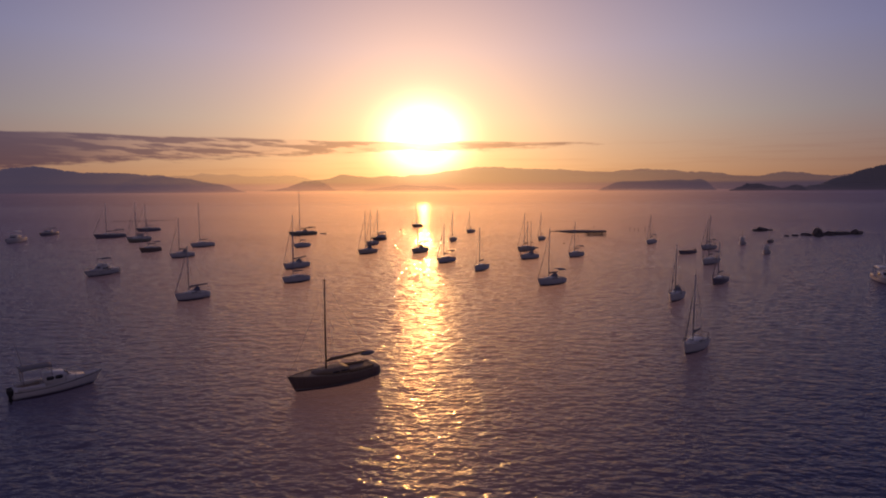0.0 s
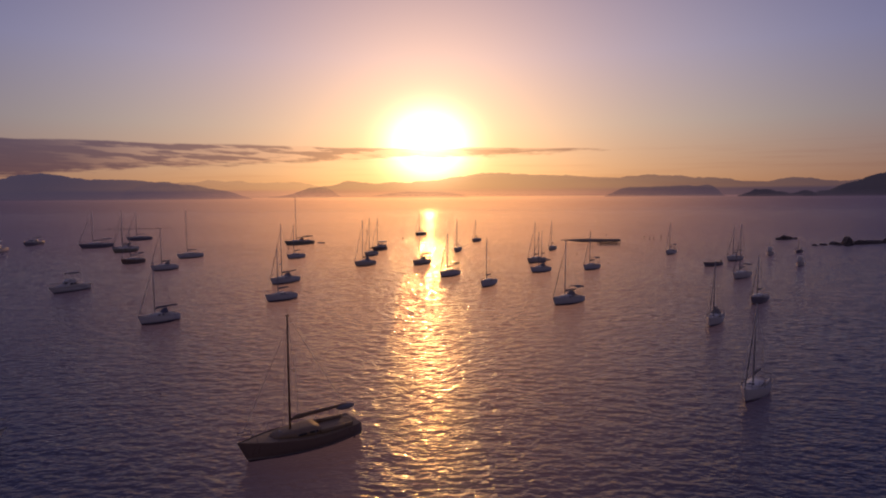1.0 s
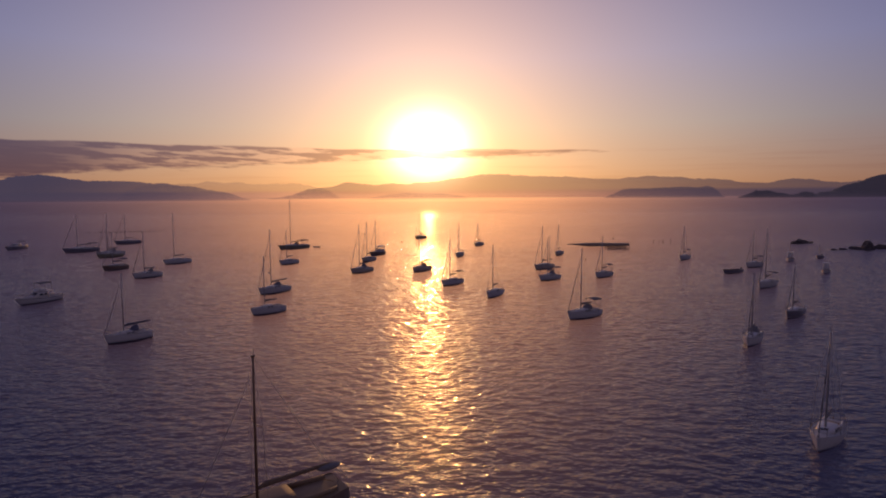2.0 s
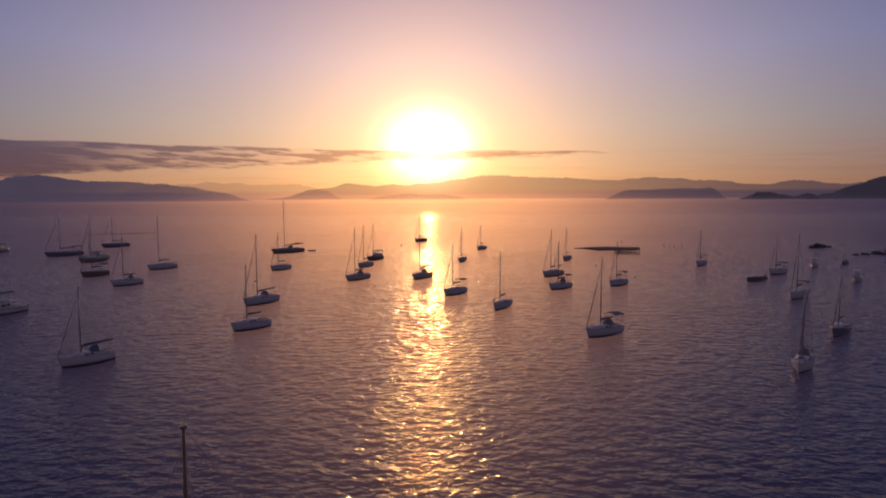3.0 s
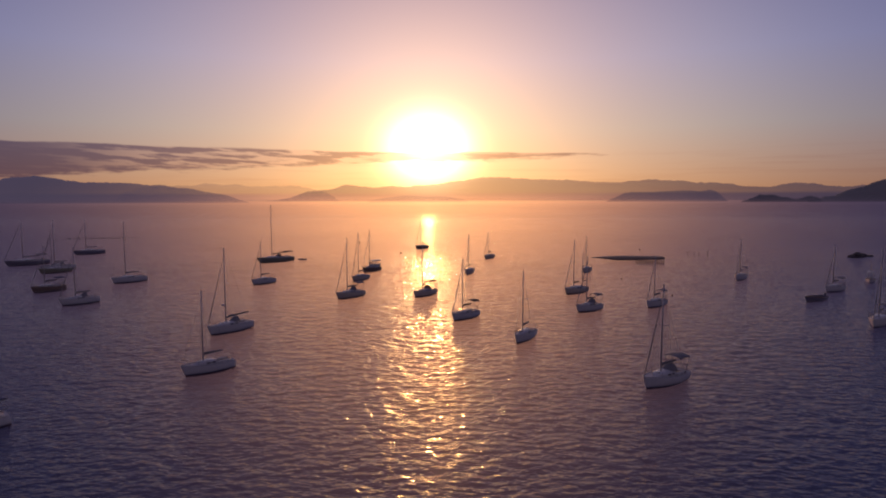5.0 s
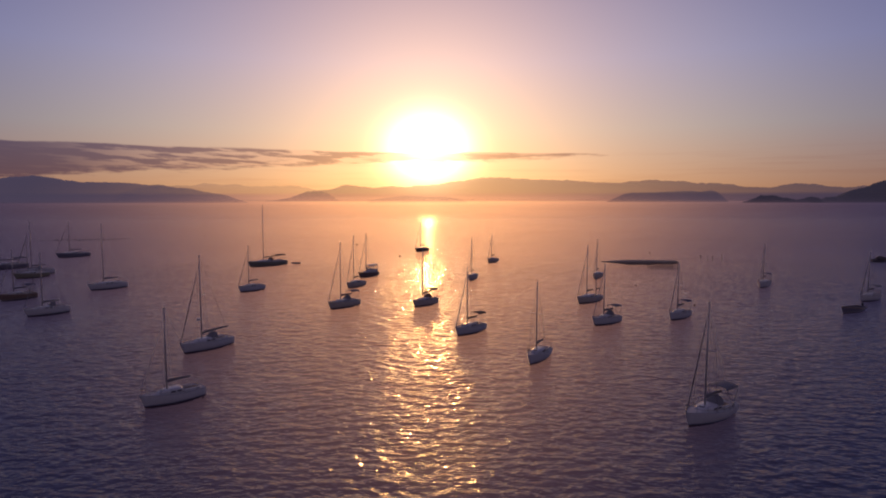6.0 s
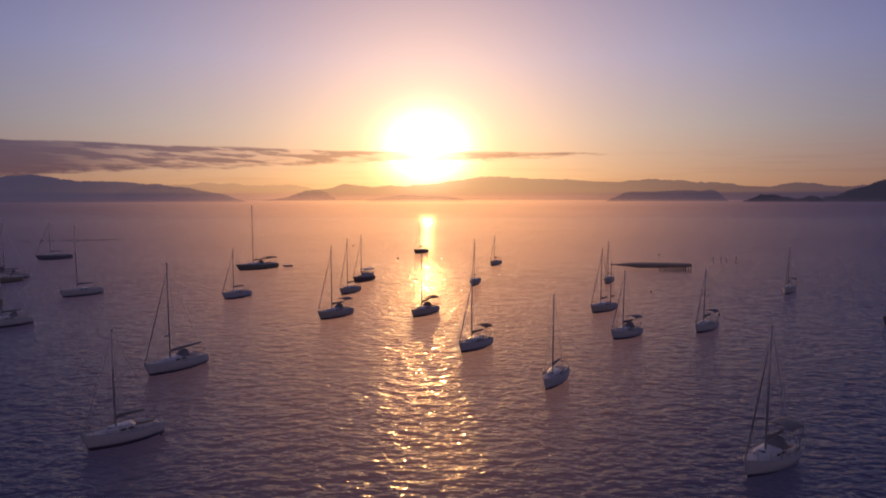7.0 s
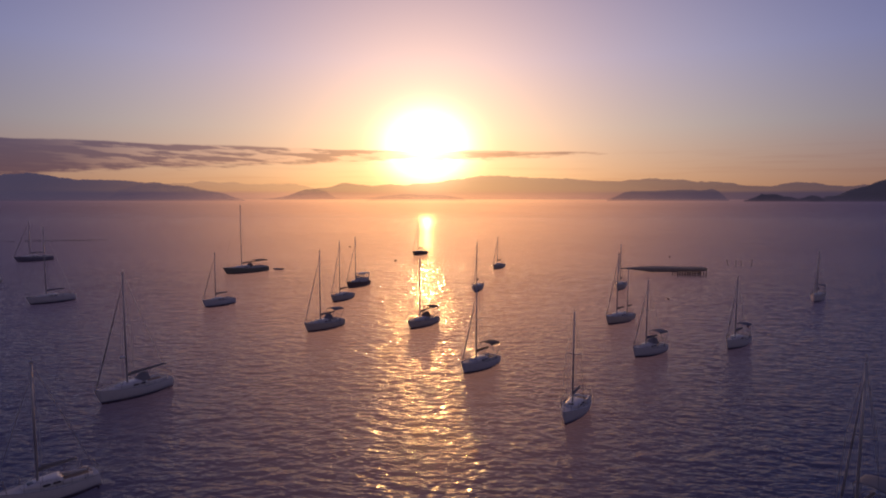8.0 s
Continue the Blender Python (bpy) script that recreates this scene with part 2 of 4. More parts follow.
    n.link(soft.outputs[0], p.inputs["Coat Normal"])
    # haze put into the water: more see-through with distance, over the glow painted below
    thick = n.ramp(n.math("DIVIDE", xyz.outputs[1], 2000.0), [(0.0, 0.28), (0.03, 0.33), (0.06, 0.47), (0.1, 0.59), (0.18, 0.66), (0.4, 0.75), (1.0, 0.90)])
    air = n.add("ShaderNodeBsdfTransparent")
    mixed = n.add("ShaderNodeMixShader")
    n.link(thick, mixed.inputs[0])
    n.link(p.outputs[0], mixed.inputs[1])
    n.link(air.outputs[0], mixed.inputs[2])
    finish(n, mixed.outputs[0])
    return m


def hill_material(name, clear, air_glow, by_sun):
    """Wooded slope with evening haze painted in by see-through and glow; clear: how much of it hides the sky behind;
    air_glow: strength of the added glow; by_sun: what is left of it near the sun.
    """
    m, n = material(name)
    where = n.add("ShaderNodeNewGeometry").outputs["Position"]
    woods, broad = n.noise(where, 0.02, 5.0), n.noise(where, 0.004, 3.0)
    col = n.mix(n.math("MULTIPLY", n.math("SUBTRACT", broad, 0.35), 2.5, clamp=True), (0.035, 0.045, 0.03), (0.075, 0.07, 0.05))
    col = n.mix(n.math("MULTIPLY", woods, 0.5), col, (0.02, 0.03, 0.02))
    solid = principled(n, col, 0.95, 0.0, woods, 0.6, 6.0)
    air = n.add("ShaderNodeEmission")          # glow added to the slope, imitating the far evening air before it
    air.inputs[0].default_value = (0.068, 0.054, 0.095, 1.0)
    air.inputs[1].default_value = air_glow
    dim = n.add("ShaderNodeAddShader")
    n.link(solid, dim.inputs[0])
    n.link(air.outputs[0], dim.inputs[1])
    haze = n.add("ShaderNodeBsdfTransparent")
    mixed = n.add("ShaderNodeMixShader")
    rise = n.add("ShaderNodeSeparateXYZ")
    n.link(n.add("ShaderNodeNewGeometry").outputs["Position"], rise.inputs[0])
    lift = n.ramp(n.math("DIVIDE", rise.outputs[2], 120.0), [(0.0, 0.55), (0.10, 0.76), (0.26, 0.93), (0.8, 1.0), (1.0, 1.0)])          # painted haze: more see-through low down
    # and more see-through towards the sun, imitating the bright air there
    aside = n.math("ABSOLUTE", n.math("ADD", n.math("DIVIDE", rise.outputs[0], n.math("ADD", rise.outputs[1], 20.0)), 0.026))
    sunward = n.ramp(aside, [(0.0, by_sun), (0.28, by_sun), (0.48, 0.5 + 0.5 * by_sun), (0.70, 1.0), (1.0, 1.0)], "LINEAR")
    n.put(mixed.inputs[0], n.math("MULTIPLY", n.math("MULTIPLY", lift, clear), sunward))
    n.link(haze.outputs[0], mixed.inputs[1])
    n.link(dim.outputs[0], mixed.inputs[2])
    finish(n, mixed.outputs[0])
    return m


SEA_GLOSS = 0.4
SEA_HAZE_SHEEN = 0.15
SEA_BUMP, SEA_ROUGH = 1.0, 0.08
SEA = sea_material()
WHITE = hull_paint("white_gelcoat", (0.76, 0.74, 0.71), (0.14, 0.16, 0.26), (0.18, 0.09, 0.08))
CREAM = hull_paint("cream_gelcoat", (0.74, 0.64, 0.50), (0.28, 0.12, 0.10), (0.12, 0.12, 0.16))
NAVY = hull_paint("navy_hull_paint", (0.25, 0.23, 0.27), (0.6, 0.58, 0.55), (0.18, 0.08, 0.07))
GREEN = hull_paint("green_hull_paint", (0.34, 0.32, 0.22), (0.6, 0.5, 0.3), (0.18, 0.09, 0.07))
BROWN = hull_paint("varnished_hull_timber", (0.27, 0.185, 0.14), (0.5, 0.46, 0.38), (0.16, 0.08, 0.07))
DECK = surface("nonskid_deck", (0.62, 0.60, 0.56), 0.65, 0, 0.2, 60, 2.0, 0.3)
TEAK = surface("teak_deck", (0.30, 0.21, 0.13), 0.6, 0, 0.35, 25, 2.0, 0.3)
CABIN = surface("cabin_gelcoat", (0.74, 0.72, 0.69), 0.35, 0, 0.12, 40, 1.2, 0.08, 0.2)
GLASS = surface("smoked_window", (0.02, 0.022, 0.026), 0.08, 0, 0.2, 10, 2.0, 0.0, 0.5)
CLEAR = clear_glass("clear_window")
ALU = surface("anodised_aluminium", (0.55, 0.54, 0.52), 0.45, 0.5, 0.15, 40, 2.0, 0.05)
STEEL = surface("stainless_wire", (0.26, 0.25, 0.25), 0.65, 0.3, 0.1, 60, 3.0, 0.05)
WOOD_SPAR = surface("varnished_spar", (0.26, 0.15, 0.08), 0.4, 0, 0.35, 18, 2.0, 0.15, 0.2)
BLUE_CANVAS = surface("blue_canvas", (0.15, 0.155, 0.21), 0.85, 0, 0.3, 90, 2.0, 0.35)
GREY_CANVAS = surface("grey_canvas", (0.26, 0.25, 0.25), 0.85, 0, 0.3, 90, 2.0, 0.35)
TAN_CANVAS = surface("tan_canvas", (0.28, 0.20, 0.13), 0.85, 0, 0.3, 90, 2.0, 0.35)
SAILCLOTH = surface("sailcloth_uv_strip", (0.48, 0.45, 0.43), 0.8, 0, 0.15, 70, 2.0, 0.25)
RUBBER = surface("black_rubber", (0.03, 0.03, 0.032), 0.7, 0, 0.3, 40, 2.0, 0.2)
GREY_RUBBER = surface("grey_rubber", (0.28, 0.28, 0.29), 0.6, 0, 0.25, 40, 2.0, 0.2)
ORANGE = surface("faded_orange_plastic", (0.42, 0.19, 0.11), 0.5, 0, 0.3, 20, 2.0, 0.1)
TIMBER = surface("weathered_timber", (0.24, 0.18, 0.13), 0.85, 0, 0.5, 14, 1.0, 0.5)
BOARDS = surface("sun_bleached_boards", (0.46, 0.36, 0.26), 0.85, 0, 0.5, 14, 1.0, 0.5)
ROCK = surface("sea_rock", (0.15, 0.13, 0.12), 0.85, 0, 0.6, 6, 0.5, 0.8)


# ---------------------------------------------------------------- mesh helpers
def part(name, bm, mat, parent, label=""):
    """Links a bmesh as one mesh under a thing or a part."""
    me = bpy.data.meshes.new(name)
    bmesh.ops.recalc_face_normals(bm, faces=bm.faces)
    for f in bm.faces:
        f.smooth = True
    bm.to_mesh(me)
    bm.free()
    me.materials.append(mat)
    ob = new(name, me)
    if parent is not None:
        ob.parent = parent
    if label:
        ob["label"] = label
    return ob


def tube(bm, points, radius, sides=6, end=None):
    """A round bar along a line of points; end: the radius at its end."""
    points = [Vector(p) for p in points]
    rings = []
    for k, p in enumerate(points):
        a, b = points[max(k - 1, 0)], points[min(k + 1, len(points) - 1)]
        ax = (b - a).normalized()
        u = ax.cross(Vector((0, 1, 0)) if abs(ax.y) < 0.9 else Vector((1, 0, 0))).normalized()
        v = ax.cross(u)
        r = radius if end is None else radius + (end - radius) * k / (len(points) - 1)
        rings.append([bm.verts.new(p + (u * math.cos(t) + v * math.sin(t)) * r)
                      for t in (2 * math.pi * i / sides for i in range(sides))])
    for r0, r1 in zip(rings, rings[1:]):
        for i in range(sides):
            bm.faces.new((r0[i], r0[(i + 1) % sides], r1[(i + 1) % sides], r1[i]))
    bm.faces.new(rings[0])
    bm.faces.new(rings[-1][::-1])
    return bm


def loft(bm, rings, closed=True, caps=True):
    """Skins rings of equal length."""
    made = [[bm.verts.new(p) for p in ring] for ring in rings]
    count = len(made[0])
    for a, b in zip(made, made[1:]):
        for i in range(count if closed else count - 1):
            j = (i + 1) % count
            bm.faces.new((a[i], a[j], b[j], b[i]))
    if caps and closed:
        bm.faces.new(made[0])
        bm.faces.new(made[-1][::-1])
    return bm


def rounded(w, h, n=4, power=3.2):
    """Points of a soft rectangle w by h about the origin."""
    out = []
    for k in range(4 * n):
        t = 2 * math.pi * (k + 0.5) / (4 * n)
        c, s = math.cos(t), math.sin(t)
        out.append((math.copysign(abs(c) ** (2 / power), c) * w / 2, math.copysign(abs(s) ** (2 / power), s) * h / 2))
    return out


def block(bm, centre, size, bevel=0.02):
    """A box with worn edges."""
    made = bmesh.ops.create_cube(bm, size=1.0, matrix=Matrix.Translation(centre) @ Matrix.Diagonal((*size, 1)))
    edges = list({e for v in made["verts"] for e in v.link_edges})
    if bevel:
        bmesh.ops.bevel(bm, geom=edges, offset=min(bevel, min(size) * 0.3), segments=2, profile=0.7, affect="EDGES")
    return bm


def thing(name, x, y, z, turn, label, category, group=""):
    ob = new(name)
    ob.matrix_world = pose(x, y, z, 0, 0, turn)
    return tagged(ob, label, category, group)


# ---------------------------------------------------------------- the sea
def sea():
    rng = np.random.RandomState(3)
    near = np.arange(-34.0, 130.0, 0.25)
    far, step, y = [], 0.25, 130.0
    while y < 4990:
        far.append(y)
        step *= 1.012
        y += step
    back = -34.0 - np.geomspace(4, 3000, 14)[::-1]
    ys = np.concatenate([back, near, far, [4995.0]])
    cols = 880
    u = np.linspace(-1, 1, cols)
    out = np.geomspace(1.04, 90.0, 16)
    us = np.concatenate([-out[::-1], u, out])
    wide = 6.0 + np.clip(ys + 66.0, 32, None) * 0.81
    X = np.clip(us[None, :] * wide[:, None], -5500, 5500)
    X += np.sign(us)[None, :] * np.clip(np.abs(us) - 1, 0, None)[None, :] * 5.0
    Y = np.repeat(ys[:, None], len(us), 1)
    gap = np.maximum(np.gradient(ys)[:, None], 0.2) + np.abs(np.gradient(X, axis=1)) * 0.2
    Z = np.zeros_like(X)
    gust = 0.85 + 0.3 * np.sin(X * 0.045 + Y * 0.021 + 1.0) * np.sin(Y * 0.037 - X * 0.013)
    for k in range(60):
        length = 0.72 * (2.4 / 0.72) ** (k / 59.0) * rng.uniform(0.9, 1.1)
        turn = radians(88 + rng.normal(0, 36))
        kx, ky = 2 * math.pi / length * math.cos(turn), 2 * math.pi / length * math.sin(turn)
        slope = SEA_SLOPE * 0.84
        amp = slope * length / (2 * math.pi)
        fade = np.clip((length / gap - 1.5) / 1.3, 0, 1)
        Z += amp * fade * np.sin(kx * X + ky * Y + rng.uniform(0, 6.28) + 0.6 * np.sin(0.11 * X + 0.07 * Y + k))
    Z *= gust
    rows, n = X.shape
    co = np.stack([X, Y, Z], -1).reshape(-1, 3).astype(np.float32)
    i = np.arange(rows - 1)[:, None] * n + np.arange(n - 1)[None, :]
    quads = np.stack([i, i + 1, i + n + 1, i + n], -1).reshape(-1, 4).astype(np.int32)
    me = bpy.data.meshes.new("water")
    me.vertices.add(len(co))
    me.vertices.foreach_set("co", co.ravel())
    me.loops.add(quads.size)
    me.loops.foreach_set("vertex_index", quads.ravel())
    me.polygons.add(len(quads))
    me.polygons.foreach_set("loop_start", np.arange(0, quads.size, 4, dtype=np.int32))
    me.polygons.foreach_set("loop_total", np.full(len(quads), 4, dtype=np.int32))
    me.update(calc_edges=True)
    me.polygons.foreach_set("use_smooth", np.ones(len(quads), dtype=bool))
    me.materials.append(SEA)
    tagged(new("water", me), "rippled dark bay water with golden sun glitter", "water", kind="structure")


SEA_SLOPE = 0.0165
sea()


# ---------------------------------------------------------------- distant hills
HILL_Y = -20.0


def hill(label, start, end, summits, depth, base, mat, rough=2.1, name="backdrop", category="hills"):
    """A long wooded hill from x = start to end; summits: (x, height, reach) in metres; depth: metres ahead; base: breadth."""
    bm = bmesh.new()
    n = max(40, int((end - start) / depth * 420))
    rows = []
    across = [-1.0, -0.8, -0.6, -0.42, -0.26, -0.12, 0.0, 0.25, 0.6, 1.0]
    for k in range(n + 1):
        x = start + (end - start) * k / n
        t = x / depth
        rise = sum(h * math.exp(-((x - c) / reach) ** 2) for c, h, reach in summits)
        jag = noise.noise((t * 38, depth * 0.01, 0)) * 0.0011 + noise.noise((t * 130, depth * 0.01, 4)) * 0.0006 + noise.noise((t * 420, depth * 0.01, 7)) * 0.0003
        shore = min(1.0, 24.0 * min(k, n - k) / n)          # both ends run down to the water
        top = max(rise + jag * rough * depth, 0.0) * shore
        col = []
        for a in across:
            fall = (1 - abs(a)) ** 1.25
            bump = 1 + 0.5 * noise.noise((t * 22 + a * 2, a * 3, depth * 0.003)) * (1 - fall)
            d = depth + a * base
            col.append((t * d, HILL_Y + d, top * fall * bump - 3.0 * (1 - fall)))
        rows.append(col)
    loft(bm, rows, closed=False)
    ob = part(name, bm, mat, None)
    return tagged(ob, label, category, kind="structure")


# slopes with haze painted in, from the faint far ones to the headland
PAINTED_HAZE = [hill_material("haze_painted_hill_" + nm, c, g, b) for nm, c, g, b in (("faint", 0.20, 0.9, 0.7), ("far", 0.54, 0.7, 0.58), ("middle", 0.94, 0.85, 0.22), ("near", 0.66, 0.7, 0.5),
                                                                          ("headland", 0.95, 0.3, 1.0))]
hill("faint far hills in golden haze", -2000, -630, [(-1813, 42, 186), (-1390, 100, 429), (-866, 62, 232)], 3500, 110, PAINTED_HAZE[0])
hill("long purple wooded hill in evening haze", -2554, -842, [(-2168, 86, 315), (-1786, 65, 187), (-1437, 81, 344), (-1074, 27, 213)], 2500, 130, PAINTED_HAZE[2])
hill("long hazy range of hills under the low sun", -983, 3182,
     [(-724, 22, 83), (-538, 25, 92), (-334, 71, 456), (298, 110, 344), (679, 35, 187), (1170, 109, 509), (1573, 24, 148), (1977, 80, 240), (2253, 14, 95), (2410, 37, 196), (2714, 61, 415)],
     3200, 120, PAINTED_HAZE[1])
hill("low flat island before the hills", -321, 98, [(-172, 23, 120), (-5, 17, 97)], 2450, 60, PAINTED_HAZE[0], 0.5, category="island")
hill("flat wooded island", 686, 1199, [(778, 23, 69), (910, 39, 123), (1064, 32, 83), (1137, 25, 46)], 2450, 70, PAINTED_HAZE[3], 1.5, category="island")
hill("dark wooded headland", 1380, 2833, [(1659, 42, 186), (1960, 92, 298), (2415, 125, 395)], 2200, 160, PAINTED_HAZE[4], 2.3, category="headland")
hill("small wooded islet", 1118, 1421, [(1185, 5, 13), (1223, 24, 76), (1375, 21, 36)], 2180, 40, PAINTED_HAZE[4], 2.4, category="islet")


# ---------------------------------------------------------------- boats
def hull_form(bm, L, B, F, stern=0.72, full=2.2, rake=0.09, draft=0.4, spring=0.30, n=18, m=8):
    """An open hull shell with its bow towards +x. Returns the gunwale as rows of (x, half breadth, z)."""
    rings, rail = [], []
    for k in range(n + 1):
        s = k / n
        s = s ** 0.92
        if s < 0.42:
            half = stern + (1 - stern) * math.sin(math.pi / 2 * s / 0.42)
        else:
            half = 1 - ((s - 0.42) / 0.58) ** full
        half = max(half, 0.012) * B / 2
        sheer = F * (0.96 - 0.10 * math.sin(math.pi * min(s * 1.4, 1.0)) + spring * s * s)
        low = -draft * (1 - 0.75 * s ** 4) * (0.55 + 0.45 * min(s * 4, 1))
        ring = []
        for j in range(-m, m + 1):
            v = abs(j) / m
            w = (1 - (1 - v) ** 2.4) ** 0.62
            w = w * (1 - 0.35 * s ** 3 * (1 - v))
            z = low + (sheer - low) * v ** 1.15
            over = rake * L * s ** 5 * (v - 0.55) - 0.03 * L * (1 - s) ** 8 * (1 - v)
            ring.append(((s - 0.5) * L + over, math.copysign(half * w, j) if j else 0.0, z))
        rings.append(ring)
        rail.append((ring[-1][0], half, sheer))
    made = [[bm.verts.new(p) for p in ring] for ring in rings]
    for a, b in zip(made, made[1:]):
        for i in range(2 * m):
            bm.faces.new((a[i], a[i + 1], b[i + 1], b[i]))
    bm.faces.new(made[0])
    bm.faces.new(made[-1][::-1])
    return rail


def deck_form(bm, rail, drop=0.03, camber=0.05, inset=0.985):
    rows = []
    for x, half, z in rail:
        rows.append([(x, half * inset * t, z - drop + camber * (1 - t * t) * min(half, 1)) for t in (-1, -0.6, -0.2, 0.2, 0.6, 1)])
    return loft(bm, rows, closed=False)


def rail_form(bm, rail, lift=0.0, r=0.025):
    """A bead that runs round the whole edge, from one quarter by the bow to the other."""
    edge = [(x, half, z + lift) for x, half, z in rail]
    return tube(bm, edge + [(rail[-1][0] + 0.02, 0, rail[-1][2] + lift)] + [(x, -half, z) for x, half, z in edge[::-1]], r, 5)


def at_rail(rail, x):
    xs = [p[0] for p in rail]
    return float(np.interp(x, xs, [p[1] for p in rail])), float(np.interp(x, xs, [p[2] for p in rail]))


def trunk_form(bm, stations):
    """A low cabin; stations: x, half breadth, bottom z, top z."""
    rings = []
    for x, half, z0, z1 in stations:
        h = z1 - z0
        rings.append([(x, -half, z0), (x, -half * 0.93, z0 + h * 0.72), (x, -half * 0.80, z0 + h * 0.94), (x, -half * 0.35, z1),
                      (x, half * 0.35, z1), (x, half * 0.80, z0 + h * 0.94), (x, half * 0.93, z0 + h * 0.72), (x, half, z0)])
    return loft(bm, rings)


def pane_form(bm, x0, x1, half0, half1, z0, z1, side, thick=0.012, round_=0.35):
    """A rounded pane on a cabin's side."""
    pts = rounded(1.0, 1.0, 4, 3.5)
    rings = []
    for o in (-thick, thick):
        ring = []
        for u, v in pts:
            t = u + 0.5
            ring.append((x0 + (x1 - x0) * t, side * (half0 + (half1 - half0) * t + o - 0.02 * (v + 0.5)), z0 + (z1 - z0) * (v + 0.5)))
        rings.append(ring)
    return loft(bm, rings)


def canopy_form(bm, x0, x1, half, z, arch=0.16, thick=0.03, sag=0.04):
    """An arched canvas top on hoops."""
    top, under = [], []
    for k in range(9):
        x = x0 + (x1 - x0) * k / 8
        dip = -sag * math.sin(math.pi * (k % 4) / 4) if 0 < k < 8 else -0.05
        row = [(x, half * t, z + dip + arch * (1 - abs(t) ** 2.4) - (0.07 if abs(t) == 1 else 0)) for t in (-1, -0.92, -0.6, -0.2, 0.2, 0.6, 0.92, 1)]
        top.append(row + [(x, half * t * 0.985, zz - thick) for t, (_, _, zz) in zip((1, 0.92, 0.6, 0.2, -0.2, -0.6, -0.92, -1), row[::-1])])
    return loft(bm, top)


def sailboat(x, y, a, L, top, hull=None, label="", bimini=None, hood=None, cover=None, jib=True, cabin=None, spar=None,
             mizzen=0.0, deck=None, group="moored sailing boats", lean=0.0, boom_lift=0.10, boom_length=0.40, house=False, bundle=False, radar=0.0):
    """A moored cruising sailing boat; a: how far its bow points to the side of straight back (degrees)."""
    hull, spar, deck, cabin, cover = hull or WHITE, spar or ALU, deck or DECK, cabin or CABIN, cover or BLUE_CANVAS
    boat = thing("sailboat", x, y, 0.0, -(90 + a), label, "sailboat", group)
    boat.matrix_world = pose(x, y, 0, 0, 0, -(90 + a)) @ pose(0, 0, 0, lean, 0, 0)
    B, F = 0.39 * L - 0.008 * L * max(L - 7, 0), 0.64 + 0.057 * L
    bm = bmesh.new()
    rail = hull_form(bm, L, B, F)
    part("hull", bm, hull, boat)
    part("deck", deck_form(bmesh.new(), rail), deck, boat)
    part("toe_rail", rail_form(bmesh.new(), rail, 0.01, 0.022), TEAK if deck is TEAK else ALU, boat)
    # cabin
    x0, x1, x2 = -0.13 * L, 0.10 * L, 0.26 * L
    hb, zb = at_rail(rail, 0.0)
    hf, zf = at_rail(rail, x2)
    wide, high = hb * 0.66, 0.36 + 0.012 * L
    trunk = part("cabin", trunk_form(bmesh.new(), [
        (x0, wide, zb - 0.06, zb + high), (x0 + 0.25 * (x1 - x0), wide, zb - 0.06, zb + high * 1.03), (x1, wide * 0.92, zb - 0.04, zb + high * 0.98),
        (x1 + 0.5 * (x2 - x1), wide * 0.75, zf - 0.08, zf + high * 0.52), (x2, wide * 0.45, zf - 0.08, zf + 0.10)]), cabin, boat)
    for side in (1, -1):
        for u in (0.12, 0.55):
            xa, xb = x0 + u * (x1 - x0), x0 + (u + 0.34) * (x1 - x0)
            part("window", pane_form(bmesh.new(), xa, xb, wide * 0.985, wide * 0.955, zb + high * 0.30, zb + high * 0.62, side), GLASS, trunk, "smoked cabin window")
    part("hatch", block(bmesh.new(), (x1 + 0.12 * L * 0.5, 0, zb + high * 0.86), (0.5, 0.5, 0.07), 0.02), GLASS, trunk)
    part("companionway", block(bmesh.new(), (x0 - 0.01, 0, zb + high * 0.45), (0.04, 0.58, high * 0.95), 0.01), TEAK, trunk)
    # cockpit
    hs, zs = at_rail(rail, -0.3 * L)
    for side in (1, -1):
        part("coaming", loft(bmesh.new(), [[(xx, side * (hh + o), zz + h) for o, h in ((-0.09, -0.05), (-0.06, 0.24), (0.06, 0.24), (0.10, -0.05))]
                                           for xx, hh, zz in ((-0.43 * L, hs * 0.60, zs), (-0.3 * L, hs * 0.66, zs), (x0 + 0.02, wide * 0.98, zb))]), cabin, boat)
    part("cockpit_sole", block(bmesh.new(), (-0.28 * L, 0, zs + 0.02), (0.28 * L, hs * 0.9, 0.05), 0.01), TEAK, boat, "teak cockpit sole")
    tiller = bmesh.new()
    tube(tiller, [(-0.45 * L, 0, zs + 0.12), (-0.38 * L, 0, zs + 0.42), (-0.30 * L, 0, zs + 0.5)], 0.025, 6)
    part("tiller", tiller, WOOD_SPAR, boat)
    part("rudder", block(bmesh.new(), (-0.505 * L, 0, F * 0.15), (0.10, 0.05, F * 1.3), 0.02), hull, boat)
    # rig
    mx, zm = 0.10 * L, zb + high * 0.95
    r = 0.055 + 0.0028 * L
    bm = tube(bmesh.new(), [(mx, 0, zm - 0.1), (mx - 0.02, 0, zm + (top - zm) * 0.55), (mx - 0.06, 0, top)], r * 1.15, 8, r * 0.8)
    mast = part("mast", bm, spar, boat)
    part("masthead", block(bmesh.new(), (mx - 0.06, 0, top + 0.04), (0.26, 0.08, 0.10), 0.02), spar, mast)
    part("wind_vane", tube(bmesh.new(), [(mx - 0.1, 0, top + 0.05), (mx - 0.1, 0, top + 0.5)], 0.012, 5), STEEL, mast)
    zsp = zm + (top - zm) * 0.54
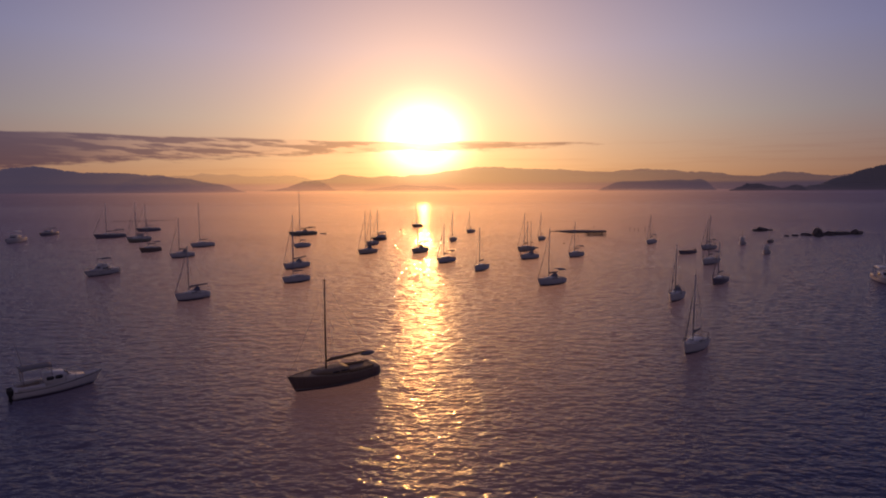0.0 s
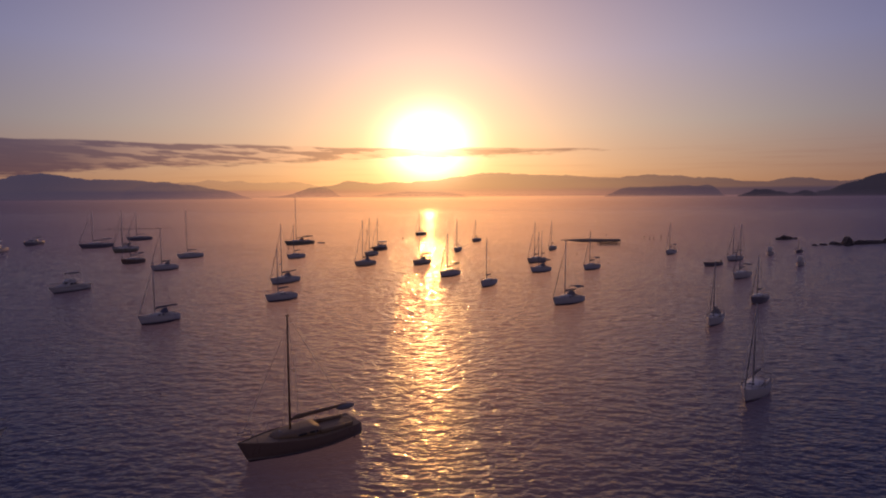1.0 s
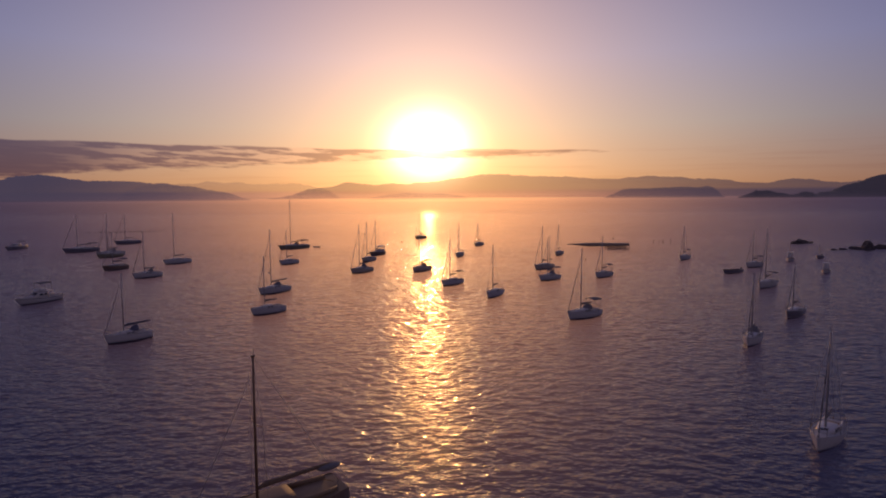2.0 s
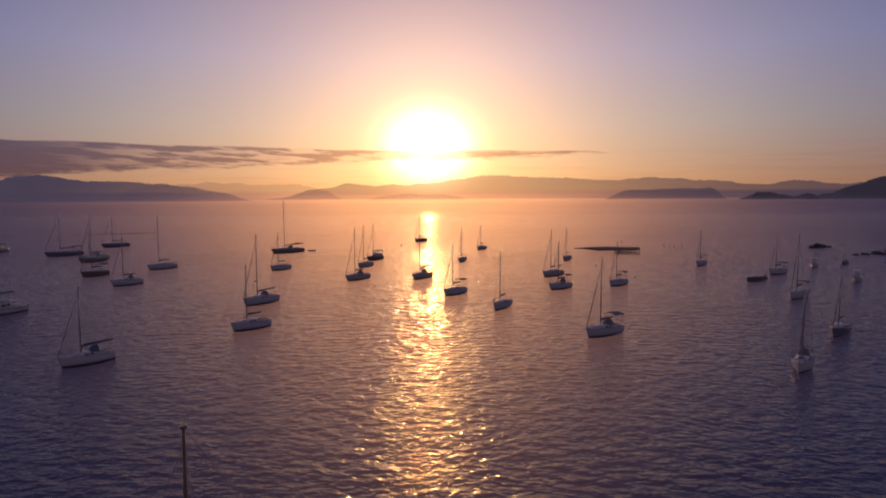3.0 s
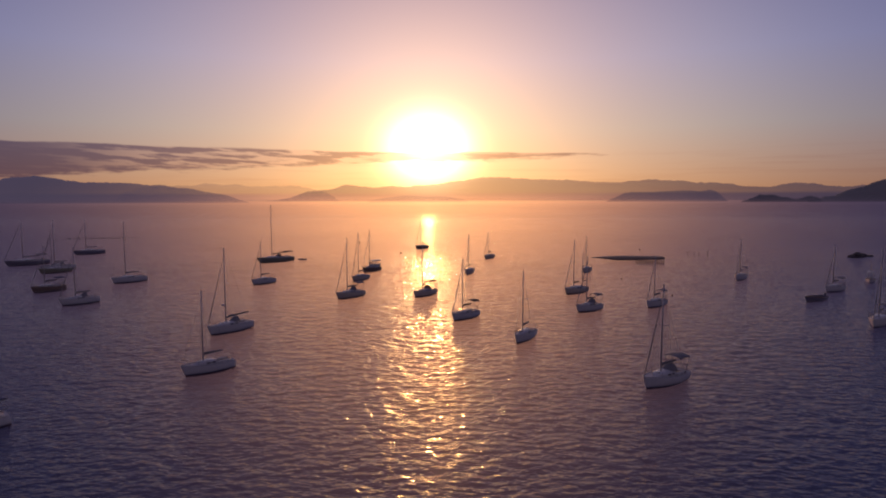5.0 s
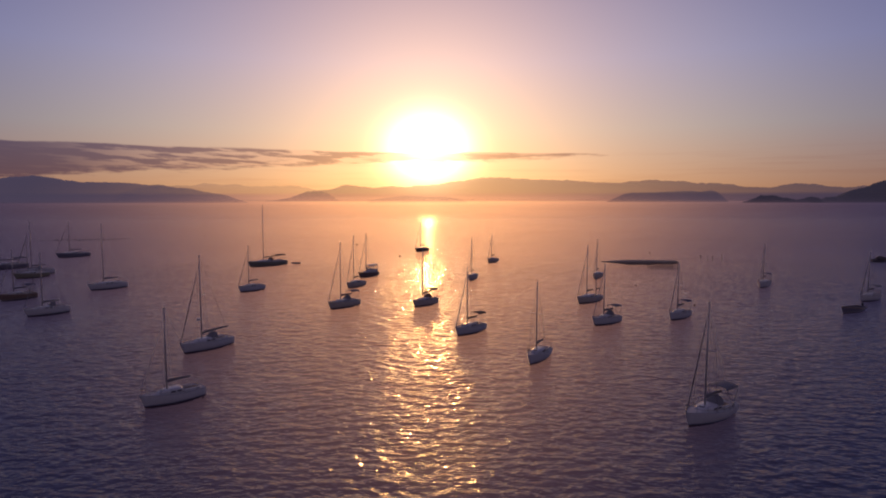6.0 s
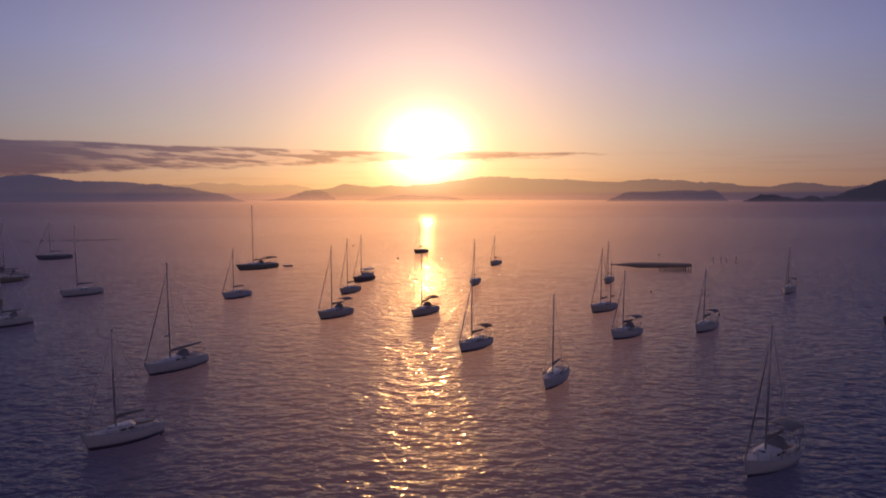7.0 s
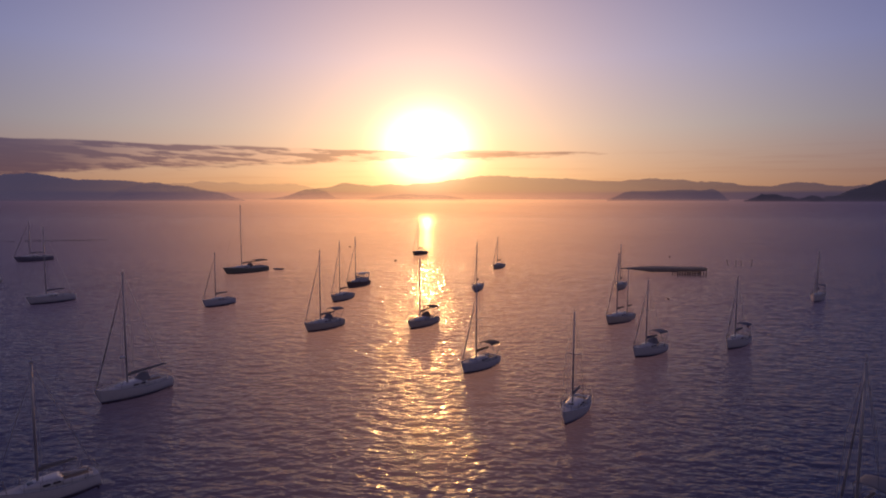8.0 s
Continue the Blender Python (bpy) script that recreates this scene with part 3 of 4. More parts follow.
    for side in (1, -1):
        part("spreader", tube(bmesh.new(), [(mx, 0, zsp), (mx - 0.12, side * B * 0.30, zsp + 0.05)], 0.026, 6, 0.018), spar, mast)
        hm, zr = at_rail(rail, mx - 0.02 * L)
        part("shroud", tube(bmesh.new(), [(mx - 0.06, 0, top - 0.15), (mx - 0.12, side * B * 0.30, zsp + 0.05), (mx - 0.02 * L, side * hm * 0.96, zr)], 0.009, 5), STEEL, boat)
    bow, stern = Vector(rail[-1]), Vector(rail[0])
    tip, heel = Vector((mx - 0.02, 0, top - (0.1 if L > 9 else top * 0.08))), Vector((bow.x - 0.12, 0, bow.z + 0.05))
    if jib:
        mids = [heel.lerp(tip, t) for t in (0, 0.04, 0.25, 0.55, 0.85, 0.95, 1)]
        bm = bmesh.new()
        for p, q, ra, rb in zip(mids, mids[1:], (0.016, 0.036, 0.060, 0.050, 0.032, 0.016), (0.036, 0.060, 0.050, 0.032, 0.016, 0.011)):
            tube(bm, [p, q], ra, 7, rb)
        part("furled_jib", bm, SAILCLOTH if cover is not GREY_CANVAS else GREY_CANVAS, boat, "rolled headsail on the forestay")
        part("furling_drum", tube(bmesh.new(), [heel, heel + Vector((0, 0, 0.16))], 0.09, 9), ALU, boat)
    else:
        part("forestay", tube(bmesh.new(), [heel, tip], 0.010, 5), STEEL, boat)
    part("backstay", tube(bmesh.new(), [(stern.x + 0.05, 0, stern.z), (mx - 0.08, 0, top)], 0.009, 5), STEEL, boat)
    zb1 = zm + 0.62
    end = mx - boom_length * L
    boom = part("boom", tube(bmesh.new(), [(mx - 0.08, 0, zb1), (end, 0, zb1 + boom_lift)], 0.055, 7), spar, boat)
    rings = []
    for k in range(10):
        t = k / 9
        h = (0.36 - 0.20 * t) * (1 + 0.12 * noise.noise((x + k * 0.9, y, 3))) if 0 < k < 9 else 0.12
        w = 0.17 - 0.06 * t
        cx, cz = mx - 0.02 + (end - mx + 0.05) * t, zb1 + boom_lift * t + h * 0.42
        rings.append([(cx, w * u, cz + h * v) for u, v in rounded(1.0, 1.0, 3, 2.2)])
    part("sail_cover", loft(bmesh.new(), rings), cover, boom, "stowed mainsail under a canvas cover")
    if bundle:
        lump = []
        for k in range(9):
            t = k / 8
            w = 0.12 + 0.36 * math.sin(math.pi * t) ** 0.7 * (1 + 0.2 * noise.noise((k * 1.3, 2, 5)))
            lump.append([(end + 0.95 - 1.5 * t, w * 1.5 * u, zb1 + boom_lift - 0.12 + w * 0.85 * v * (1 + 0.12 * noise.noise((k, u * 3, v * 3)))) for u, v in rounded(1.0, 1.0, 4, 2.3)])
        part("folded_awning", loft(bmesh.new(), lump), GREY_CANVAS, boom, "dark folded awning over the end of the boom")
    if radar:
        zr = zm + (top - zm) * radar
        part("radar_bracket", block(bmesh.new(), (mx + 0.16, 0, zr - 0.08), (0.30, 0.10, 0.05), 0.01), ALU, mast)
        dome = [(0.02, -0.11), (0.20, -0.10), (0.25, -0.03), (0.25, 0.03), (0.19, 0.10), (0.02, 0.12)]
        part("radar_dome", loft(bmesh.new(), [[(mx + 0.34 + q * math.cos(2 * math.pi * i / 12), q * math.sin(2 * math.pi * i / 12), zr + h) for i in range(12)] for q, h in dome]), CABIN, mast, "round radar dome on the mast")
    # rails
    bm = bmesh.new()
    hp, zp = at_rail(rail, 0.42 * L)
    for side in (1, -1):
        tube(bm, [(0.40 * L, side * hp * 1.1, zp + 0.0), (0.41 * L, side * hp * 1.1, zp + 0.58), (bow.x - 0.05, side * 0.10, bow.z + 0.62), (bow.x, 0, bow.z + 0.62)], 0.02, 5)
    part("pulpit", bm, STEEL, boat)
    bm = bmesh.new()
    tube(bm, [(stern.x + 0.7, stern.y * 0.97, stern.z), (stern.x + 0.7, stern.y * 0.97, stern.z + 0.6), (stern.x + 0.06, stern.y * 0.9, stern.z + 0.6),
              (stern.x + 0.06, -stern.y * 0.9, stern.z + 0.6), (stern.x + 0.7, -stern.y * 0.97, stern.z + 0.6), (stern.x + 0.7, -stern.y * 0.97, stern.z)], 0.02, 5)
    part("pushpit", bm, STEEL, boat)
    for side in (1, -1):
        pts = []
        for u in (-0.34, -0.2, -0.05, 0.1, 0.25):
            hh, zz = at_rail(rail, u * L)
            part("stanchion", tube(bmesh.new(), [(u * L, side * hh * 0.97, zz), (u * L, side * hh * 0.97, zz + 0.58)], 0.014, 5), STEEL, boat)
            pts.append((u * L, side * hh * 0.97, zz + 0.57))
        part("lifeline", tube(bmesh.new(), pts, 0.008, 4), STEEL, boat)
    if hood:
        rows = []
        for k in range(7):
            t = k / 6
            xx = x0 + 0.28 * L * 0.3 - t * 0.85
            zt = zb + high * 0.9 + 0.62 * math.sin(math.pi / 2 * min(1, t * 1.35 + 0.05))
            rows.append([(xx, wide * 0.92 * u, zb + high * 0.8 + (zt - zb - high * 0.8) * (1 - abs(u) ** 3.5)) for u in (-1, -0.9, -0.6, -0.2, 0.2, 0.6, 0.9, 1)])
        part("sprayhood", loft(bmesh.new(), rows, closed=False), hood, boat, "canvas sprayhood over the companionway")
    if bimini:
        za = zs + 1.75
        xa, xb = -0.47 * L, -0.19 * L
        can = part("bimini", canopy_form(bmesh.new(), xa, xb, hs * 0.82, za), bimini, boat, "canvas sun canopy over the cockpit")
        for side in (1, -1):
            for foot, head in ((-0.33 * L, xa + 0.05), (-0.33 * L, xb - 0.05)):
                part("strut", tube(bmesh.new(), [(foot, side * hs * 0.86, zs), (head, side * hs * 0.80, za - 0.05)], 0.02, 5), STEEL, can)
    if house:
        xa, xb, zt, hw = -0.42 * L, -0.02 * L, zb + 1.75, hs * 0.70
        for u in (xa + 0.05, (xa + xb) / 2, xb - 0.05):
            for side in (1, -1):
                part("post", block(bmesh.new(), (u, side * hw, (zb + zt) / 2 + 0.1), (0.16, 0.07, zt - zb - 0.2), 0.02), cabin, boat)
        for side in (1, -1):
            part("side_panel", block(bmesh.new(), ((xa + xb) / 2, side * hw, zb + 0.38), (xb - xa, 0.06, 0.8), 0.02), cabin, boat)
            for u in (0.27, 0.75):
                part("window", block(bmesh.new(), (xa + u * (xb - xa), side * hw, zb + 1.2), ((xb - xa) * 0.40, 0.02, 0.80), 0.005), CLEAR, boat, "wheelhouse window")
        part("front_panel", block(bmesh.new(), (xb, 0, zb + 0.45), (0.06, 2 * hw, 0.9), 0.02), cabin, boat)
        part("roof", canopy_form(bmesh.new(), xa - 0.35, xb + 0.3, hw * 1.12, zt, 0.12, 0.07, 0.0), cabin, boat, "wheelhouse roof")
    if mizzen:
        xm = -0.34 * L
        mz = part("mizzen_mast", tube(bmesh.new(), [(xm, 0, zs), (xm - 0.04, 0, mizzen)], r, 8, r * 0.7), spar, boat)
        part("mizzen_boom", tube(bmesh.new(), [(xm - 0.05, 0, zs + 1.15), (xm - 0.2 * L, 0, zs + 1.2)], 0.05, 7), spar, mz)
        rings = [[(xm - 0.05 - 0.19 * L * t, 0.12 * u, zs + 1.27 + (0.28 - 0.14 * t) * v) for u, v in rounded(1, 1, 3, 2.2)] for t in (0, 0.2, 0.4, 0.6, 0.8, 1)]
        part("mizzen_cover", loft(bmesh.new(), rings), cover, mz)
    return boat


def motor_cruiser(x, y, a, L, label, fly=False, top=None, hull=None, group="moored motor boats", aft_open=True):
    """A cabin motor boat, with a flying bridge or a canvas or hard top."""
    hull, top = hull or WHITE, top or CABIN
    boat = thing("motor_boat", x, y, 0.0, -(90 + a), label, "motorboat", group)
    B, F = 0.34 * L, 0.50 + 0.055 * L
    bm = bmesh.new()
    rail = hull_form(bm, L, B, F, stern=0.88, full=2.6, rake=0.13, draft=0.35, spring=0.38)
    part("hull", bm, hull, boat)
    part("deck", deck_form(bmesh.new(), rail), DECK, boat)
    part("rubbing_strake", rail_form(bmesh.new(), rail, -0.10, 0.035), RUBBER, boat)
    hb, zb = at_rail(rail, 0.0)
    wide, high = hb * 0.76, 0.85 + 0.02 * L
    x0, x1, x2 = -0.16 * L, 0.14 * L, 0.33 * L
    hf, zf = at_rail(rail, x2)
    body = part("cabin", trunk_form(bmesh.new(), [
        (x0, wide, zb - 0.06, zb + high), (x0 + 0.4 * (x1 - x0), wide, zb - 0.06, zb + high * 1.02), (x1 * 0.55, wide * 0.96, zb - 0.05, zb + high * 0.98),
        (x1, wide * 0.9, zb - 0.05, zb + high * 0.52), (x2, wide * 0.45, zf - 0.1, zf + 0.12)]), CABIN, boat)
    for side in (1, -1):
        for u in (0.08, 0.52):
            xa, xb = x0 + u * (x1 * 0.55 - x0), x0 + (u + 0.38) * (x1 * 0.55 - x0)
            part("side_window", pane_form(bmesh.new(), xa, xb, wide * 0.985, wide * 0.965, zb + high * 0.40, zb + high * 0.76, side), GLASS, body)
    bm = bmesh.new()
    rows = [[(x1 * 0.57 + 0.06, wide * 0.72 * u, zb + high * 0.97) for u in (-1, -0.4, 0.4, 1)], [(x1 * 1.0 + 0.05, wide * 0.74 * u, zb + high * 0.56) for u in (-1, -0.4, 0.4, 1)]]
    rows = [r + [(p[0] - 0.05, p[1], p[2] - 0.04) for p in r[::-1]] for r in rows]
    part("windscreen", loft(bm, rows), GLASS, body, "raked dark windscreen")
    hs, zs = at_rail(rail, -0.33 * L)
    part("cockpit_sole", block(bmesh.new(), (-0.32 * L, 0, zs + 0.01), (0.27 * L, hs * 1.5, 0.05), 0.01), TEAK, boat)
    for side in (1, -1):
        part("coaming", loft(bmesh.new(), [[(xx, side * (hs * 0.88 + o), zs + h) for o, h in ((-0.08, -0.03), (-0.05, 0.3), (0.05, 0.3), (0.09, -0.03))] for xx in (-0.47 * L, x0)]), CABIN, boat)
    if fly:
        zt = zb + high
        part("flybridge", trunk_form(bmesh.new(), [(x0 - 0.12 * L, wide * 0.86, zt - 0.02, zt + 0.10), (x0 + 0.02 * L, wide * 0.86, zt - 0.02, zt + 0.12),
                                                   (x0 + 0.06 * L, wide * 0.82, zt - 0.02, zt + 0.5), (x1 * 0.4, wide * 0.7, zt - 0.02, zt + 0.42), (x1 * 0.7, wide * 0.5, zt - 0.04, zt + 0.05)]), CABIN, boat)
        za, xa, xb = zt + 1.55, x0 - 0.10 * L, x0 + 0.20 * L
    else:
        za, xa, xb = zb + high + 0.75, x0 - 0.26 * L, x0 + 0.10 * L
    can = part("canopy", canopy_form(bmesh.new(), xa, xb, wide * 0.9, za, 0.12, 0.05, 0.02), top, boat, "dark canopy on thin posts")
    foot = zb + (high if fly else high * 0.2)
    for side in (1, -1):
        for xx in (xa + 0.1, xb - 0.1):
            part("post", tube(bmesh.new(), [(xx + 0.1, side * wide * 0.84, foot), (xx, side * wide * 0.86, za - 0.02)], 0.03, 6), STEEL, can)
    bow = Vector(rail[-1])
    bm = bmesh.new()
    for side in (1, -1):
        pts = []
        for u in (0.08, 0.2, 0.32, 0.42):
            hh, zz = at_rail(rail, u * L)
            pts.append((u * L, side * hh * 0.95, zz + 0.6))
            tube(bm, [(u * L, side * hh * 0.95, zz), pts[-1]], 0.016, 5)
        tube(bm, pts + [(bow.x, 0, bow.z + 0.6)], 0.02, 5)
    part("bow_rail", bm, STEEL, boat)
    part("aerial", tube(bmesh.new(), [(xa + 0.3, wide * 0.5, za + 0.05), (xa - 0.1, wide * 0.5, za + 2.2)], 0.02, 5, 0.008), STEEL, boat)
    for side in (0.35, -0.35):
        eng = part("outboard", block(bmesh.new(), (-0.5 * L - 0.22, side, zs * 0.85), (0.42, 0.34, 0.55), 0.08), RUBBER, boat)
        part("outboard_leg", block(bmesh.new(), (-0.5 * L - 0.24, side, 0.1), (0.16, 0.12, zs * 1.1), 0.03), RUBBER, eng)
    return boat


def open_boat(x, y, a, L, label, hull=None, house=False, mast=0.0, group="small moored boats"):
    """A small open or half-decked fishing boat."""
    hull = hull or BROWN
    boat = thing("fishing_boat", x, y, 0.0, -(90 + a), label, "fishing boat", group)
    B, F = 0.36 * L, 0.36 + 0.05 * L
    bm = bmesh.new()
    rail = hull_form(bm, L, B, F, stern=0.62, full=2.0, rake=0.10, draft=0.3, spring=0.5, n=14, m=6)
    part("hull", bm, hull, boat)
    part("floor", deck_form(bmesh.new(), rail[:-2], F * 0.42, 0.0, 0.93), TIMBER, boat)
    part("gunwale", rail_form(bmesh.new(), rail, 0.0, 0.04), WOOD_SPAR, boat)
    for u in (-0.25, 0.02, 0.24):
        hh, zz = at_rail(rail, u * L)
        part("thwart", block(bmesh.new(), (u * L, 0, zz - 0.10), (0.26, hh * 1.9, 0.05), 0.01), TIMBER, boat)
    zs = rail[0][2]
    eng = part("outboard", block(bmesh.new(), (-0.5 * L - 0.14, 0, zs + 0.25), (0.3, 0.26, 0.42), 0.06), RUBBER, boat)
    part("outboard_leg", block(bmesh.new(), (-0.5 * L - 0.16, 0, zs * 0.4), (0.12, 0.09, zs * 1.4), 0.02), RUBBER, eng)
    if house:
        hh, zz = at_rail(rail, 0.1 * L)
        w = hh * 0.62
        cab = part("wheelhouse", trunk_form(bmesh.new(), [(-0.10 * L, w, zz - 0.3, zz + 1.5), (0.14 * L, w * 0.95, zz - 0.3, zz + 1.55), (0.18 * L, w * 0.9, zz - 0.3, zz + 0.8)]), CABIN, boat)
        for side in (1, -1):
            part("window", pane_form(bmesh.new(), -0.05 * L, 0.09 * L, w * 0.96, w * 0.93, zz + 0.75, zz + 1.15, side), GLASS, cab)
        part("roof", block(bmesh.new(), (0.02 * L, 0, zz + 1.57), (0.34 * L, w * 2.2, 0.06), 0.02), CABIN, cab)
    if mast:
        part("mast", tube(bmesh.new(), [(0.12 * L, 0, zs * 0.6), (0.11 * L, 0, mast)], 0.06, 7, 0.035), WOOD_SPAR, boat)
    return boat


# nearer boats, roughly in the order in which they are passed
sailboat(-9.0, -13.2, 53, 8.5, 9.7, BROWN, "brown wooden sailing boat with wooden mast and stowed tan sail", cover=TAN_CANVAS, spar=WOOD_SPAR, deck=TEAK, cabin=TEAK, jib=False, boom_length=0.54, boom_lift=0.15, bundle=True)
motor_cruiser(-33.9, -14.7, 226, 6.5, "white motor boat with dark canvas canopy over open cockpit", top=GREY_CANVAS)
sailboat(29.2, -3.2, 44, 5.4, 8.3, WHITE, "small white sailing boat with bare aluminium mast", cover=GREY_CANVAS)
sailboat(38.8, 25.3, 38, 5.4, 8.6, WHITE, "small white sailing boat with grey stowed mainsail", cover=GREY_CANVAS, hood=GREY_CANVAS)
sailboat(-39.9, 28.4, 40, 5.4, 8.6, WHITE, "white sailing boat with blue sprayhood and long boom", hood=BLUE_CANVAS, boom_length=0.62, boom_lift=0.2)
sailboat(21.7, 40.6, 56, 6.3, 10.2, WHITE, "white sailing boat with dark canopy and sprayhood", bimini=GREY_CANVAS, hood=GREY_CANVAS, cover=GREY_CANVAS)
sailboat(-27.0, 45.2, 45, 5.5, 8.9, WHITE, "white sailing boat with low cabin and stowed sail", cover=GREY_CANVAS, jib=False)
sailboat(53.1, 40.5, 49, 5.4, 7.6, NAVY, "small dark-hulled sailing boat on its mooring", cover=GREY_CANVAS)
sailboat(9.9, 59.2, 30, 5.7, 9.2, WHITE, "white sailing boat seen bow on, grey hull shade", cover=GREY_CANVAS, jib=False)
motor_cruiser(-70.7, 55.9, 22, 7.2, "white motor cruiser with flying bridge and dark canopy", fly=True, top=GREY_CANVAS)
sailboat(-31.7, 64.5, 34, 6.8, 11.9, WHITE, "large white sailing boat with furled headsail and long boom", cover=GREY_CANVAS, hood=GREY_CANVAS, boom_length=0.58, boom_lift=0.25, radar=0.24)
sailboat(64.0, 67.5, 49, 6.9, 11.2, WHITE, "white sailing boat with tall mast and canopy", bimini=GREY_CANVAS, cover=GREY_CANVAS)
sailboat(2.4, 73.0, 42, 5.8, 9.3, WHITE, "white sailing boat with canopy beside the sun glitter", bimini=TAN_CANVAS, cover=TAN_CANVAS)
sailboat(23.5, 78.9, 56, 5.6, 9.0, WHITE, "white sailing boat with grey canopy over its cockpit", bimini=GREY_CANVAS, hood=GREY_CANVAS)
sailboat(36.2, 82.7, 50, 5.5, 8.8, WHITE, "white sailing boat with dark canopy and furled headsail", bimini=BLUE_CANVAS, cover=BLUE_CANVAS)
open_boat(67.3, 87.6, 60, 6.4, "dark open fishing boat with low hull", NAVY)
open_boat(88.0, 86.4, 42, 4.8, "small open boat with little wheelhouse", WHITE, house=True)
sailboat(-67.3, 86.6, 40, 6.1, 10.1, WHITE, "white sailing boat with grey stowed mainsail", cover=GREY_CANVAS, hood=GREY_CANVAS)
sailboat(-19.0, 92.6, 40, 6.4, 11.3, CREAM, "cream sailing boat with dark canopy and furled headsail", bimini=GREY_CANVAS, hood=GREY_CANVAS)
sailboat(-4.7, 94.3, 38, 6.1, 9.9, CREAM, "sailing boat lying in the sun glitter, canopy up", cover=TAN_CANVAS, bimini=TAN_CANVAS, hood=TAN_CANVAS, boom_length=0.5, boom_lift=0.5, jib=False)
sailboat(25.4, 97.0, 50, 6.4, 10.4, CREAM, "two-masted cream sailing boat with stowed sails", cover=TAN_CANVAS, mizzen=8.2, boom_length=0.30)
sailboat(77.9, 98.2, 63, 5.5, 8.8, WHITE, "white sailing boat with grey canopy", bimini=GREY_CANVAS, cover=GREY_CANVAS)
sailboat(-82.8, 101.0, 33, 6.0, 9.2, BROWN, "brown wooden sailing boat with blue canopy", bimini=BLUE_CANVAS, deck=TEAK)
open_boat(94.0, 110.1, 38, 5.4, "small white fishing boat with wheelhouse", WHITE, house=True, mast=4.6)
sailboat(-41.3, 110.7, 38, 5.7, 9.2, WHITE, "small white sailing boat with furled headsail", cover=GREY_CANVAS)
sailboat(67.6, 115.1, 44, 5.6, 9.0, WHITE, "small white sailing boat with dark canopy", bimini=BLUE_CANVAS)
open_boat(105.7, 115.9, 45, 5.0, "small dark open boat", NAVY, mast=4.2)
sailboat(-73.0, 113.8, 40, 7.2, 13.5, WHITE, "long white sailing boat with tall mast and stowed sail", cover=BLUE_CANVAS, jib=False)
sailboat(-20.4, 115.7, 28, 5.8, 10.9, CREAM, "sailing boat seen bow on behind another boat", cover=TAN_CANVAS)
sailboat(5.4, 126.5, 14, 6.1, 9.8, CREAM, "small sailing boat seen bow on", cover=TAN_CANVAS)
sailboat(35.4, 128.8, 29, 5.6, 9.1, CREAM, "small sailing boat beyond the two-masted boat", cover=TAN_CANVAS)
motor_cruiser(-144.0, 131.3, -10, 10.5, "white motor cruiser with flying bridge", fly=True, top=CABIN)
sailboat(-19.8, 131.8, 34, 6.4, 10.4, BROWN, "brown motor sailer with windowed wheelhouse aft", deck=TEAK, house=True, boom_length=0.2)
sailboat(-101.7, 131.3, 37, 7.1, 9.6, GREEN, "dark green sailing boat with low cabin", cover=GREY_CANVAS)
sailboat(-104.5, 136.7, 40, 7.7, 13.0, WHITE, "large white sailing boat with tall bare mast", cover=GREY_CANVAS, hood=GREY_CANVAS)
sailboat(-121.2, 148.4, 40, 10.3, 12.4, NAVY, "long dark-hulled sailing boat with stowed mainsail", cover=GREY_CANVAS, bimini=GREY_CANVAS)
sailboat(-51.3, 154.5, 46, 11.0, 16.8, GREEN, "big dark green sailing yacht with long stowed mainsail", hood=TAN_CANVAS, bimini=TAN_CANVAS, cover=TAN_CANVAS, jib=False, boom_length=0.50, boom_lift=0.3)
motor_cruiser(-151.6, 159.6, 0, 9.0, "dark-hulled motor boat far from shore", hull=NAVY, top=GREY_CANVAS)
sailboat(13.2, 162.6, 34, 5.4, 8.2, CREAM, "small sailing boat in golden haze", cover=TAN_CANVAS)
sailboat(-123.0, 180.5, 40, 9.3, 11.3, NAVY, "long dark-hulled sailing boat with low cabin", cover=GREY_CANVAS)
sailboat(-9.2, 198.3, 41, 6.3, 10.1, BROWN, "dark sailing boat in the sun path", cover=TAN_CANVAS)
motor_cruiser(83.8, 39.6, 20, 8.6, "white motor boat with hard top", top=CABIN)


# ---------------------------------------------------------------- dinghy, floats, platform, stakes, rocks
def inflatable(x, y, turn):
    ob = thing("dinghy", x, y, 0.0, turn, "grey inflatable dinghy floating behind a yacht", "dinghy")
    pts = [(-1.2, 0.55, 0.14), (0.3, 0.58, 0.16), (0.9, 0.42, 0.2), (1.25, 0.0, 0.26), (0.9, -0.42, 0.2), (0.3, -0.58, 0.16), (-1.2, -0.55, 0.14)]
    part("side_tube", tube(bmesh.new(), pts, 0.2, 9), GREY_RUBBER, ob)
    part("floor", block(bmesh.new(), (-0.15, 0, 0.06), (2.2, 0.9, 0.06), 0.02), TIMBER, ob)
    part("seat", block(bmesh.new(), (-0.3, 0, 0.3), (0.22, 1.0, 0.05), 0.02), TIMBER, ob)
    part("transom", block(bmesh.new(), (-1.12, 0, 0.26), (0.06, 0.9, 0.4), 0.02), TIMBER, ob)
    return ob


inflatable(-44.4, 159.2, 175)


def lathe(bm, outline, sides=12):
    rings = [[(r * math.cos(2 * math.pi * k / sides), r * math.sin(2 * math.pi * k / sides), z) for k in range(sides)] for r, z in outline]
    return loft(bm, rings)


